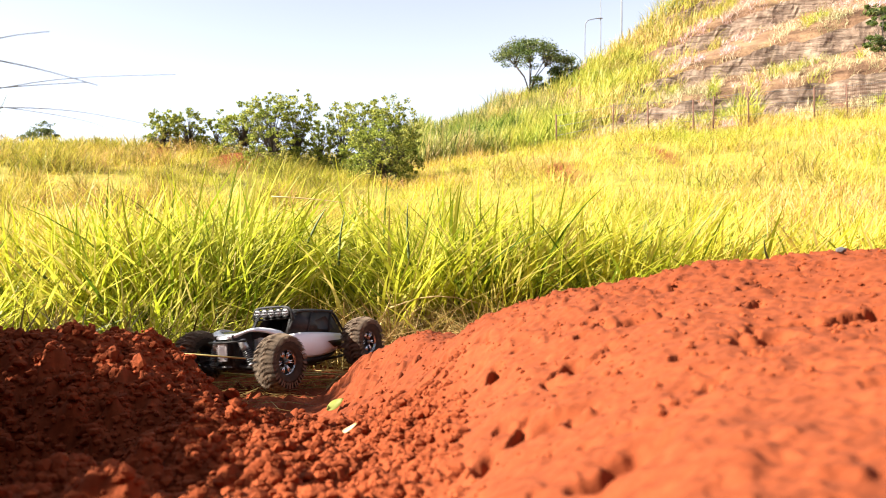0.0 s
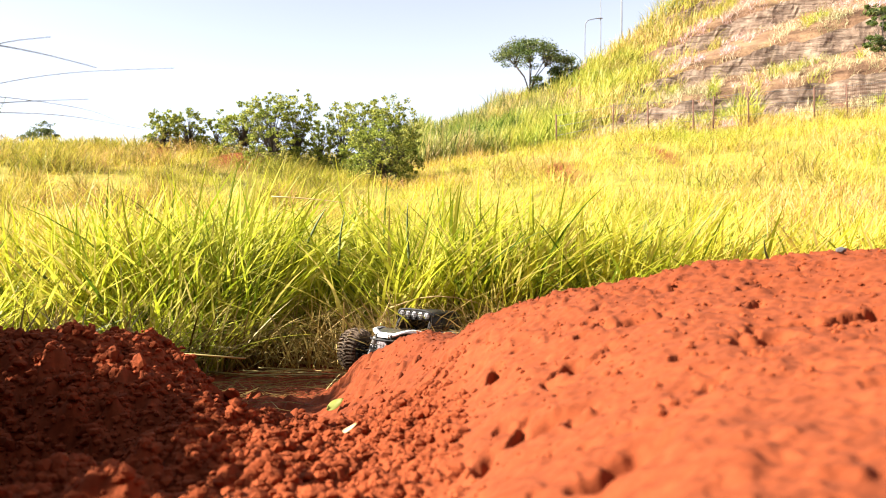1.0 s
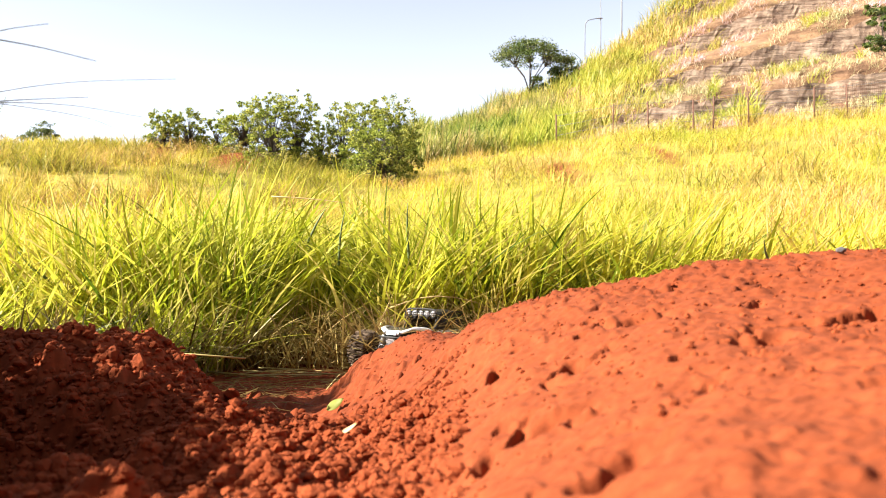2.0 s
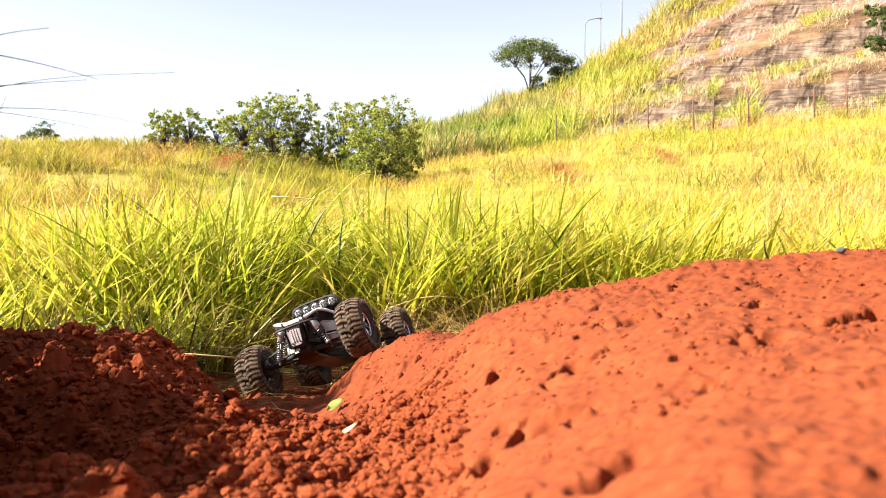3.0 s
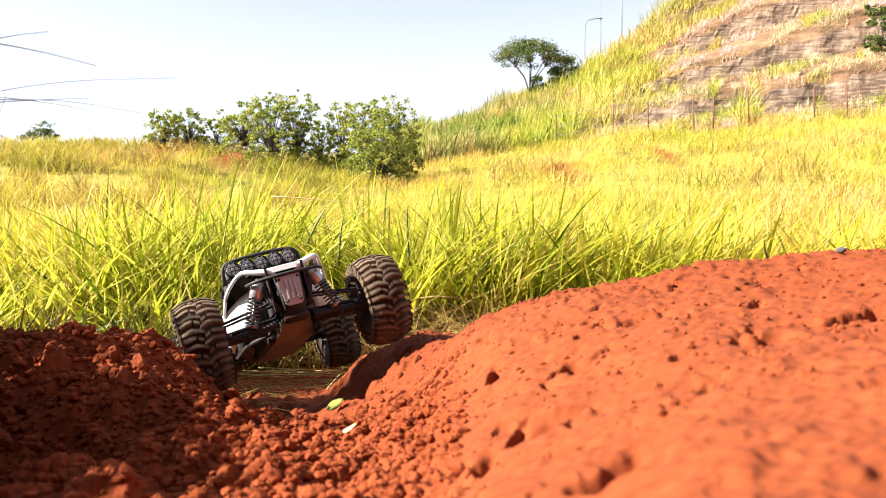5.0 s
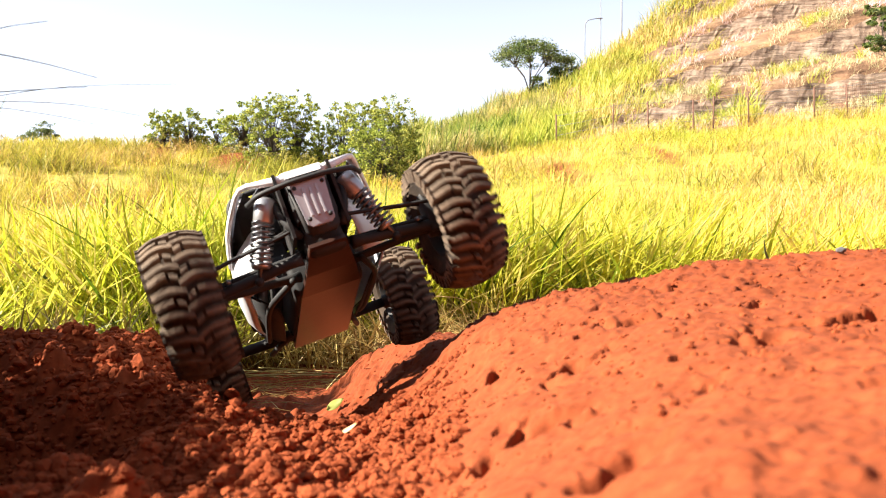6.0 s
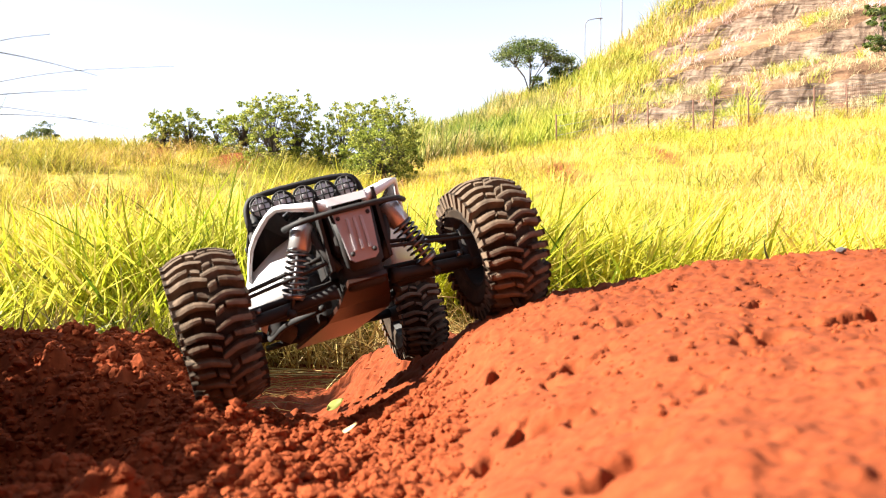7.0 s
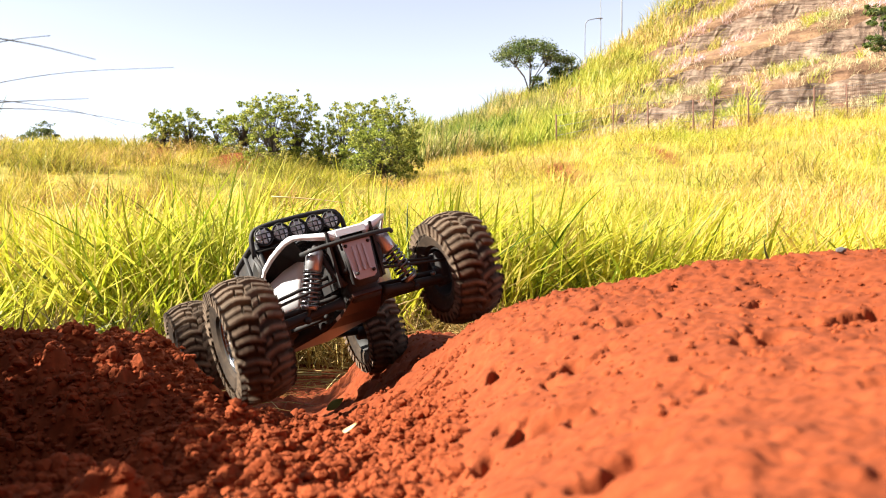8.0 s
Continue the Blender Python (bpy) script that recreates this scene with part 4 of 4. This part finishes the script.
def build_poles():
    d = 76
    x = at_far(1035, d)
    z = float(height(x, d, False))
    top = 0.30 + d * (441 - 45) / 1474
    lamp = tagged(new("street_lamp"), "grey street lamp with a curved arm beyond the embankment", "street lamp")
    part("pole", tube(bmesh.new(), bent([(x, d, z - 0.3), (x, d, top), (x + 0.25, d, top + 0.45), (x + 1.1, d, top + 0.62)], 4), 0.036, 8), ZINC, lamp)
    part("lamp_head", box(bmesh.new(), (x + 1.35, d, top + 0.62), (0.5, 0.18, 0.08), None, 0.03), ZINC, lamp)
    for px, wide in ((1063, 0.04), (1100, 0.07)):
        x = at_far(px, d)
        z = float(height(x, d, False))
        mast = tagged(new("mast"), "tall thin grey steel mast beyond the embankment", "mast")
        part("pole", tube(bmesh.new(), [(x, d, z - 0.3), (x, d, z + 5), (x, d, z + 14)], [wide * 1.3, wide, wide * 0.8], 8), ZINC, mast)
        part("mast_cap", tube(bmesh.new(), [(x, d, z + 14), (x, d, z + 14.2)], [wide * 1.2, wide * 0.5], 8), ZINC, mast)


# ---- clods, straw and near blades ----
def clod_mesh(seed, fine=1):
    rnd = random.Random(seed)
    bm = bmesh.new()
    bmesh.ops.create_icosphere(bm, subdivisions=fine, radius=1)
    sq = Vector((rnd.uniform(0.7, 1.2), rnd.uniform(0.7, 1.2), rnd.uniform(0.55, 0.9)))
    for v in bm.verts:
        k = 1 + 0.38 * noise.noise(v.co * 1.3 + Vector((seed * 7.1, 0, 0))) + 0.22 * noise.noise(v.co * 3.1 + Vector((0, seed * 3.3, 0))) + rnd.uniform(-0.13, 0.13)
        v.co = Vector((v.co.x * sq.x, v.co.y * sq.y, v.co.z * sq.z)) * k
    me = bpy.data.meshes.new("clod")
    bm.to_mesh(me)
    bm.free()
    me.materials.append(SOIL)
    return me


def clod_places(n, r):
    """Crumbly ground: the heap, the foot of the mound and the near end of the trough."""
    out = []
    while len(out) < n:
        y = r.uniform(0.26, 1.15)
        x = r.uniform(-0.56, 0.02) * min(1.0, y / 0.8 + 0.1)
        edge = -0.02 if y < 0.68 else -0.10 - 0.55 * (y - 0.68)
        if x > edge + 0.05 * r.random() or (y > 1.0 and x > -0.3):
            continue
        out.append((x, y))
    return out


def build_clods():
    r = random.Random(11)
    kinds = [clod_mesh(k, 2) for k in range(14)]
    small = [clod_mesh(k + 40) for k in range(8)]
    # single large clods
    for x, y in clod_places(300, r):
        s = r.uniform(0.0030, 0.0062) * (1.3 if x < -0.24 else 0.82) * (1.5 if r.random() < 0.10 else 1)
        ob = new("clod", r.choice(kinds))
        ob.parent = ground
        ob.matrix_basis = Matrix.LocRotScale((x, y, float(height(x, y)) + s * 0.25), Euler((r.uniform(0, 6), r.uniform(0, 6), r.uniform(0, 6))), (s, s, s))
    # the crumbs between them
    V, T = [], []
    data = []
    for me in small:
        v = np.array([p.co[:] for p in me.vertices])
        t = np.array([p.vertices[:] for p in me.polygons])
        data.append((v, t))
    k = 0
    pts = np.array(clod_places(15000, r))
    near = np.stack([RNG.uniform(-0.25, 0.03, 9000), RNG.uniform(0.42, 0.80, 9000)], -1)
    near = near[near[:, 0] < -0.012 - 0.4 * np.maximum(near[:, 1] - 0.62, 0) + 0.03 * RNG.normal(0, 0.5, 9000)]
    pts = np.concatenate([pts, near])
    zs = height(pts[:, 0], pts[:, 1])
    size = 0.0008 + 0.0042 * RNG.random(len(pts)) ** 2.0
    # coarser lumps all over the heap
    hx, hy = RNG.uniform(-0.62, -0.20, 5200), RNG.uniform(0.42, 1.12, 5200)
    keep = (hx > -0.60 * hy - 0.02) & (hx < -0.20 - 0.30 * np.maximum(hy - 0.75, 0))
    hx, hy = hx[keep], hy[keep]
    pts = np.concatenate([pts, np.stack([hx, hy], -1)])
    zs = np.concatenate([zs, height(hx, hy)])
    size = np.concatenate([size, 0.0022 + 0.0045 * RNG.random(len(hx)) ** 1.6])
    # loose crumbs on the smooth mound
    mx, my = RNG.uniform(-0.15, 0.8, 10000), 0.32 + 1.1 * RNG.random(10000)
    keep = np.abs(mx) < my * 0.56
    mx, my = mx[keep], my[keep]
    pts = np.concatenate([pts, np.stack([mx, my], -1)])
    zs = np.concatenate([zs, height(mx, my)])
    size = np.concatenate([size, 0.0006 + 0.0022 * RNG.random(len(mx)) ** 4])
    for (x, y), z, s in zip(pts, zs, size):
        v, t = data[int(RNG.integers(8))]
        a = RNG.uniform(0, 6.28)
        c, q = math.cos(a), math.sin(a)
        w = v * s
        V.append(np.stack([w[:, 0] * c - w[:, 1] * q + x, w[:, 0] * q + w[:, 1] * c + y, w[:, 2] + z + s * 0.2], -1))
        T.append(t + k)
        k += len(v)
    me = mesh_of("crumbs", np.concatenate(V), np.concatenate(T), False)
    me.materials.append(SOIL)
    tagged(new("crumbs", me), "small crumbs of dry red earth", "soil", kind="stuff")


def build_litter():
    # straw on the trough's floor
    n = 520
    x, y = RNG.uniform(-0.85, 0.0, n), RNG.uniform(1.1, 2.9, n)
    ok = (x < -0.24) | (y > 2.1)
    x, y = x[ok], y[ok]
    n = len(x)
    V, T, k = [], [], 0
    for i in range(n):
        a, L = RNG.normal(0, 0.5) + math.pi, RNG.uniform(0.04, 0.20)
        w = RNG.uniform(0.0008, 0.002)
        if i % 9 == 0:
            L, w = RNG.uniform(0.2, 0.42), RNG.uniform(0.002, 0.0034)
        t = np.linspace(0, 1, 5)
        bend = RNG.normal(0, 0.02)
        px, py = x[i] + np.cos(a) * L * t, y[i] + np.sin(a) * L * t + bend * np.sin(t * 3.1)
        pz = height(px, py) + 0.002 + 0.010 * RNG.random() * np.sin(t * 3.1) + 0.002
        ox, oy = -np.sin(a) * w, np.cos(a) * w
        V.append(np.concatenate([np.stack([px - ox, py - oy, pz], -1), np.stack([px + ox, py + oy, pz + w], -1)]))
        for j in range(4):
            T += [(k + j, k + j + 1, k + j + 6), (k + j, k + j + 6, k + j + 5)]
        k += 10
    me = mesh_of("straw_litter", np.concatenate(V), np.array(T), False)
    me.materials.append(STRAW)
    tagged(new("straw_litter", me), "scattered bleached straw on the trough floor", "straw", kind="stuff")
    # dry fallen blades at the foot of the grass
    n = 7600
    x = RNG.uniform(-1.7, 1.2, n)
    y = 2.86 - 0.50 * sm(-0.62, -0.85, x) + RNG.uniform(-0.24, 0.25, n)
    k = clumped(x, y, 3.0, 60, 0.25, 0.9)
    x, y = x[k], y[k]
    n = len(x)
    grass("dry_thatch", "dead brown blades at the foot of the grass", THATCH, x, y, RNG.uniform(0.08, 0.30, n), RNG.uniform(0.003, 0.009, n), 4, 0.55, 0.65, 0.0)


def build_straw(pts, r):
    bm = tube(bmesh.new(), pts, r, 6)
    return tagged(part("straw", bm, STRAW), "single bleached straw lying across the trough", "straw")


def build_leaf(x, y, turn, size, mat, label, broad=0.50):
    bm = bmesh.new()
    rows = []
    for t in (-1, -0.85, -0.6, -0.3, 0, 0.3, 0.6, 0.85, 1):
        w = broad * (1 - t * t) * (1 - 0.25 * t) + 0.015
        rows.append([(t, -w, 0.75 * w + 0.10 * t * t), (t, 0, 0.06 * t * t), (t, w, 0.15 * w + 0.30 * t * t)])
    shell(bm, rows, 0.02)
    for v in bm.verts:
        v.co *= size
    leaf = tagged(part("fallen_leaf", bm, mat), label, "leaf")
    leaf.matrix_basis = pose(x, y, float(height(x, y)) + size * 0.60, 58, -34, turn)


def build_near_tuft():
    """Tall grass beside the camera: it shades the heap and hangs into the view. Two more tufts, out of view, are added
    for shade.
    """
    n = 16000
    y = RNG.uniform(0.30, 0.74, n)
    x = -0.532 * y - 0.12 - 0.03 * RNG.random(n) - 0.24 * RNG.random(n)
    k = (RNG.random(n) < sm(0.74, 0.66, y) * sm(0.28, 0.40, y)) & (x < -0.40)
    x, y = x[k], y[k]
    grass("shade_tuft", "tall grass tuft beside the clod heap", TUFT, x, y, RNG.uniform(0.14, 0.23, len(x)), RNG.uniform(0.006, 0.013, len(x)), 5, 0.06, 0.10, 0.01, (0.0, 0))
    # out-of-view tuft, added to throw shade over the trough floor
    n = 12000
    y = RNG.uniform(1.30, 2.25, n)
    x = -1.30 - 0.50 * np.maximum(y - 1.85, 0) + 0.08 * RNG.normal(0, 1, n)
    k = (x < -1.14) & (x < -0.56 * y - 0.10) & (fbm(y * 6, x * 0, 2, 49) > -0.35)
    x, y = x[k], y[k]
    n = len(x)
    grass("shade_tuft", "unseen tall grass tuft added to shade the trough", TUFT, x, y, RNG.uniform(0.55, 0.80, n) + 0.3 * np.maximum(y - 1.85, 0), RNG.uniform(0.007, 0.014, n), 5, 0.05, 0.10, 0.01, (0.0, 0))
    # sparse out-of-view tuft, added to dapple the heap top with shade
    n = 2600
    x, y = RNG.uniform(-0.90, -0.74, n), RNG.uniform(0.76, 1.10, n)
    k = fbm(x * 9, y * 9, 2, 50) > -0.05
    x, y = x[k], y[k]
    n = len(x)
    grass("shade_tuft", "unseen thin grass tuft added to shade the heap top", TUFT, x, y, RNG.uniform(0.16, 0.30, n), RNG.uniform(0.005, 0.011, n), 5, 0.06, 0.10, 0.01, (0.0, 0))
    stalks = []
    for (a, b, c), d, r in ((((-90, 92), (10, 64), (88, 56)), 0.62, 0.0009), (((-90, 72), (60, 98), (172, 128)), 0.58, 0.0010), (((-90, 172), (100, 136), (310, 130)), 0.66, 0.0007),
                            (((-90, 176), (40, 165), (156, 160)), 0.60, 0.0010), (((-90, 188), (110, 189), (255, 216)), 0.64, 0.0008), (((-90, 172), (150, 205), (212, 232)), 0.66, 0.0006)):
        def at(p):
            return Vector(((p[0] - 784) / 1474 * d, d, 0.30 + (441 - p[1]) / 1474 * d))
        A, B, C = at(a), at(b), at(c)
        root = Vector((-0.80, 0.45, float(height(-0.80, 0.45, False)) - 0.01))
        knee = Vector((-0.72, 0.52, A.z - 0.02))
        line = bent([root, knee, A, B, C], 5, 0.45)
        n = len(line)
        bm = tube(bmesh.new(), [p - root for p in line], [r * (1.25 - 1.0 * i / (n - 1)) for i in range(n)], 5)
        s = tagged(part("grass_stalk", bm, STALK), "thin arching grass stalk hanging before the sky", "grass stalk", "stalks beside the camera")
        s.location = root
        stalks.append((s, root))
    return stalks


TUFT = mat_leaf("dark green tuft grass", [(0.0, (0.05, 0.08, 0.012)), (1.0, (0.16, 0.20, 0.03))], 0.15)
# the stalks' shade against the sky is put into this dark base colour
STALK = plain("grass stalk with painted shade", (0.04, 0.04, 0.03), 0.7, 0, 0.4, 40, (0.16, 0.12, 0.06))
YELLOW_LEAF = mat_leaf("yellow-green leaf", [(0.0, (0.22, 0.25, 0.05)), (1.0, (0.32, 0.32, 0.075))], 0.3)
PALE_LEAF = mat_leaf("pale dry leaf", [(0.0, (0.55, 0.38, 0.20)), (1.0, (0.62, 0.46, 0.26))], 0.2)
PEBBLE = plain("grey pebble", (0.10, 0.10, 0.11), 0.7, 0, 0.4, 60, (0.1, 0.07, 0.06))

DARK_BLADE = plain("dark green blade", (0.08, 0.12, 0.03), 0.6, 0, 0.4, 30, (0.08, 0.08, 0.03))


def build_blade(name, label, a, b, d, wide, mat, bow=0.0):
    """One blade or straw that stands out, seen at distance d, from a to b."""
    A = Vector(((a[0] - 784) / 1474 * d, d, 0.30 + (441 - a[1]) / 1474 * d))
    B = Vector(((b[0] - 784) / 1474 * d, d - 0.03, 0.30 + (441 - b[1]) / 1474 * d))
    up = (B - A).cross(Vector((0, 1, 0))).normalized()
    rows = []
    for k in range(7):
        u = k / 6
        p = A.lerp(B, u) + up * bow * math.sin(u * math.pi)
        w = wide * 0.32 * (1 - u ** 2.5) + 0.0004
        rows.append([p - up * w, p + Vector((0, -0.3 * w, 0)), p + up * w])
    bm = shell(bmesh.new(), rows, 0.0006)
    tagged(part(name, bm, mat), label, "grass")


def build_pebble(x, y, s):
    ob = new("pebble", clod_mesh(77).copy())
    ob.data.materials[0] = PEBBLE
    ob.matrix_basis = pose(x, y, float(height(x, y)) + s * 0.5) @ Matrix.Diagonal((s, s, s, 1))
    tagged(ob, "small grey pebble on the red mound", "pebble")


build_plants()
build_walls()
build_fence()
build_poles()
build_clods()
build_litter()
STALKS = build_near_tuft()
LOOSE_STRAW = build_straw([(-0.470, 1.36, 0.131), (-0.40, 1.35, 0.129), (-0.318, 1.34, 0.124)], 0.0016)
build_straw([(-0.33, 2.25, float(height(-0.33, 2.25)) + 0.012), (-0.15, 2.35, float(height(-0.15, 2.35)) + 0.02), (0.0, 2.3, float(height(0.0, 2.3)) + 0.012)], 0.002)
rnd_straw = random.Random(21)
for _ in range(9):
    sx, sy, sl = rnd_straw.uniform(-0.60, -0.22), rnd_straw.uniform(2.45, 2.86), rnd_straw.uniform(0.09, 0.19)
    sa = rnd_straw.uniform(-0.35, 0.35)
    build_straw([(sx + k * sl * math.cos(sa), sy + k * sl * math.sin(sa), float(height(sx + k * sl * math.cos(sa), sy + k * sl * math.sin(sa))) + 0.006 + 0.012 * rnd_straw.random()) for k in (-1, -0.3, 0.4, 1)], rnd_straw.uniform(0.0016, 0.0030))
build_leaf(-0.160, 1.24, 12, 0.015, YELLOW_LEAF, "curled yellow-green leaf at the foot of the mound")
build_leaf(-0.070, 0.62, -10, 0.0085, PALE_LEAF, "pale dry leaf among the clods", 0.22)
build_pebble(0.325, 0.68, 0.0045)
for a, b, d, wide, mat, bow, label in (
        ((1364, 470), (1342, 424), 1.75, 0.007, DARK_BLADE, 0.004, "short dark blade behind the mound crest"),
        ((410, 540), (404, 478), 2.85, 0.012, DARK_BLADE, 0.0, "dark upright blade in the grass"),
        ((413, 500), (421, 444), 2.84, 0.008, PALE_LEAF, 0.0, "pale upright dry blade in the grass"),
        ((735, 590), (742, 555), 2.70, 0.004, PALE_LEAF, 0.0, "thin dry blade at the foot of the grass"),
        ((690, 545), (860, 540), 2.80, 0.006, PALE_LEAF, 0.035, "arched bleached blade at the foot of the grass"),
        ((480, 348), (625, 362), 2.95, 0.006, PALE_LEAF, 0.004, "pale blade lying across the grass tops"),
        ((190, 560), (120, 430), 2.9, 0.016, YELLOW_LEAF, 0.03, "broad arching green blade"),
        ((725, 470), (722, 360), 2.9, 0.013, DARK_BLADE, 0.004, "dark upright blade in the grass"),
        ((600, 470), (612, 375), 2.9, 0.013, DARK_BLADE, 0.006, "dark upright blade in the grass"),
        ((545, 430), (580, 368), 2.95, 0.012, DARK_BLADE, 0.004, "dark upright blade in the grass"),
        ((95, 500), (40, 445), 2.9, 0.016, DARK_BLADE, 0.012, "dark slanting blade in the grass")):
    build_blade("tall_grass", label, a, b, d, wide, mat, bow)


# ---- what moves ----
def drive(x, y, z, h, p, r):
    """Place of the car, heading, nose-up pitch and lean in degrees."""
    return pose(x, y, z) @ pose(0, 0, 0, 0, 0, h) @ pose(0, 0, 0, 0, -p, 0) @ pose(0, 0, 0, r, 0, 0)


DRIVE = (
    (0.0, -0.397, 2.108, -0.044, 240.6, 1.3, 5.4), (0.2, -0.311, 2.263, -0.063, 237.3, 2.1, 12.5), (0.5, -0.196, 2.471, -0.075, 235.4, 3.9, 9.5),
    (0.8, -0.090, 2.620, -0.084, 239.5, 0.0, -1.0), (1.0, -0.077, 2.643, -0.086, 240.3, -1.0, -3.2), (1.3, -0.072, 2.655, -0.087, 240.0, -1.0, -3.0),
    (1.5, -0.060, 2.698, -0.091, 239.9, -1.1, -2.8), (1.8, -0.030, 2.760, -0.093, 239.5, -1.0, -2.0), (2.3, -0.120, 2.560, -0.080, 243.0, 3.0, 4.0),
    (2.8, -0.232, 2.247, -0.049, 249.9, 8.9, 15.0), (3.0, -0.245, 2.030, -0.016, 256.3, 8.3, 21.1), (3.2, -0.290, 1.935, 0.003, 268.2, 11.5, 20.5),
    (3.5, -0.279, 1.810, 0.024, 275.9, 9.5, 22.4), (4.0, -0.295, 1.800, 0.013, 275.5, 11.0, 18.6), (4.5, -0.292, 1.751, 0.023, 275.4, 13.6, 19.1),
    (4.7, -0.278, 1.496, 0.068, 289.3, 16.3, 15.9), (5.1, -0.230, 1.280, 0.105, 288.0, 14.0, 14.0), (5.8, -0.138, 0.989, 0.164, 281.1, 11.8, 11.0),
    (6.0, -0.114, 0.915, 0.184, 280.9, 18.4, 19.5), (6.2, -0.081, 0.809, 0.181, 286.3, 8.4, 13.9), (6.5, -0.090, 0.839, 0.178, 285.7, 9.4, 14.6),
    (7.0, -0.098, 0.879, 0.173, 286.2, 11.9, 15.4), (7.5, -0.082, 0.848, 0.177, 289.1, 9.4, 15.8), (7.7, -0.103, 0.910, 0.159, 290.5, 13.0, 16.7),
    (8.0, -0.139, 1.068, 0.145, 293.7, 13.7, 14.9))
# travel of each wheel in its suspension
TRAVEL = {
    "FL": ((0, 0.002), (0.2, 0.005), (0.5, 0.018), (1.5, 0.0), (2.8, 0.015), (3.0, 0.010), (3.5, -0.004), (4.7, -0.008), (5.8, -0.004), (6.0, -0.010), (6.2, 0.010), (6.5, 0.006), (7.0, -0.004), (7.5, 0.005), (8.0, -0.001)),
    "FR": ((0, 0.020), (0.2, -0.006), (0.5, 0.006), (1.5, 0.006), (2.8, -0.009), (3.2, -0.012), (3.5, 0.001), (4.7, -0.003), (6.0, -0.006), (6.5, 0.006), (7.0, -0.003), (7.5, -0.006), (8.0, -0.011)),
    "RL": ((0, 0.024), (0.2, 0.018), (1.0, 0.0), (2.8, 0.020), (3.0, 0.014), (4.0, 0.0), (5.8, 0.003), (6.0, 0.006), (6.2, -0.016), (7.0, -0.014), (7.5, -0.020), (8.0, -0.025)),
    "RR": ((0, 0.0), (1.0, 0.0), (2.8, 0.012), (4.5, 0.008), (5.8, 0.0), (6.2, 0.012), (7.5, 0.014), (8.0, 0.026))}


def glide(ts, vs, t):
    """A smooth line through the given values that never overshoots them."""
    ts, vs = np.array(ts, float), np.array(vs, float)
    h, d = np.diff(ts), np.diff(vs) / np.diff(ts)
    m = np.zeros(len(ts))
    m[1:-1] = np.where(d[1:] * d[:-1] > 0, 2 * d[1:] * d[:-1] / (d[1:] + d[:-1] + 1e-12), 0)
    m[0], m[-1] = d[0], d[-1]
    k = int(np.clip(np.searchsorted(ts, t, "right") - 1, 0, len(h) - 1))
    u = (t - ts[k]) / h[k]
    return float(vs[k] * (1 + 2 * u) * (1 - u) ** 2 + h[k] * m[k] * u * (1 - u) ** 2 + vs[k + 1] * u * u * (3 - 2 * u) + h[k] * m[k + 1] * u * u * (u - 1))


def motions():
    times = [k / 10 for k in range(81)]
    cols = list(zip(*DRIVE))
    poses = [drive(*(glide(cols[0], c, t) for c in cols[1:])) for t in times]
    walk(CAR, list(zip(times, poses)))
    # wheels roll as far as the car goes along its own heading
    roll, turned = [0.0], 0.0
    for a, b in zip(poses, poses[1:]):
        step = (b.translation - a.translation).dot((a.to_3x3() @ Vector((1, 0, 0))))
        turned += max(-1.45, min(1.45, step / RAD))
        roll.append(turned)
    for k, wheel in WHEELS.items():
        x = AXLE_X if k[0] == "F" else -AXLE_X
        y = HALF if k[1] == "L" else -HALF
        ts, vs = zip(*TRAVEL[k])
        walk(wheel, [(t, pose(x, y, RAD + glide(ts, vs, t), 0, math.degrees(a))) for t, a in zip(times, roll)])
    rows = []
    for t in times:
        l, r = (glide(*zip(*TRAVEL[k]), t) for k in ("RL", "RR"))
        rows.append((t, pose(-AXLE_X, 0, RAD + (l + r) / 2, math.degrees(math.atan2(l - r, 2 * HALF)))))
    walk(REAR_AXLE, rows)
    # stalks nod in the breeze
    for i, (s, root) in enumerate(STALKS):
        walk(s, [(t, pose(*root, 0, 0.7 * math.sin(1.9 * t + i * 1.7) + 0.3 * math.sin(5.1 * t + i), 0)) for t in times[::4]])
    # the loose straw is pushed to the ground as the car climbs past
    walk(LOOSE_STRAW, [(0, pose(0, 0, 0)), (4.7, pose(0, 0, 0)), (5.0, pose(-0.02, 0.01, -0.06, 0, 4, 3)), (5.3, pose(-0.03, 0.02, -0.10, 0, 6, 8)), (8, pose(-0.03, 0.02, -0.10, 0, 6, 8))])


motions()
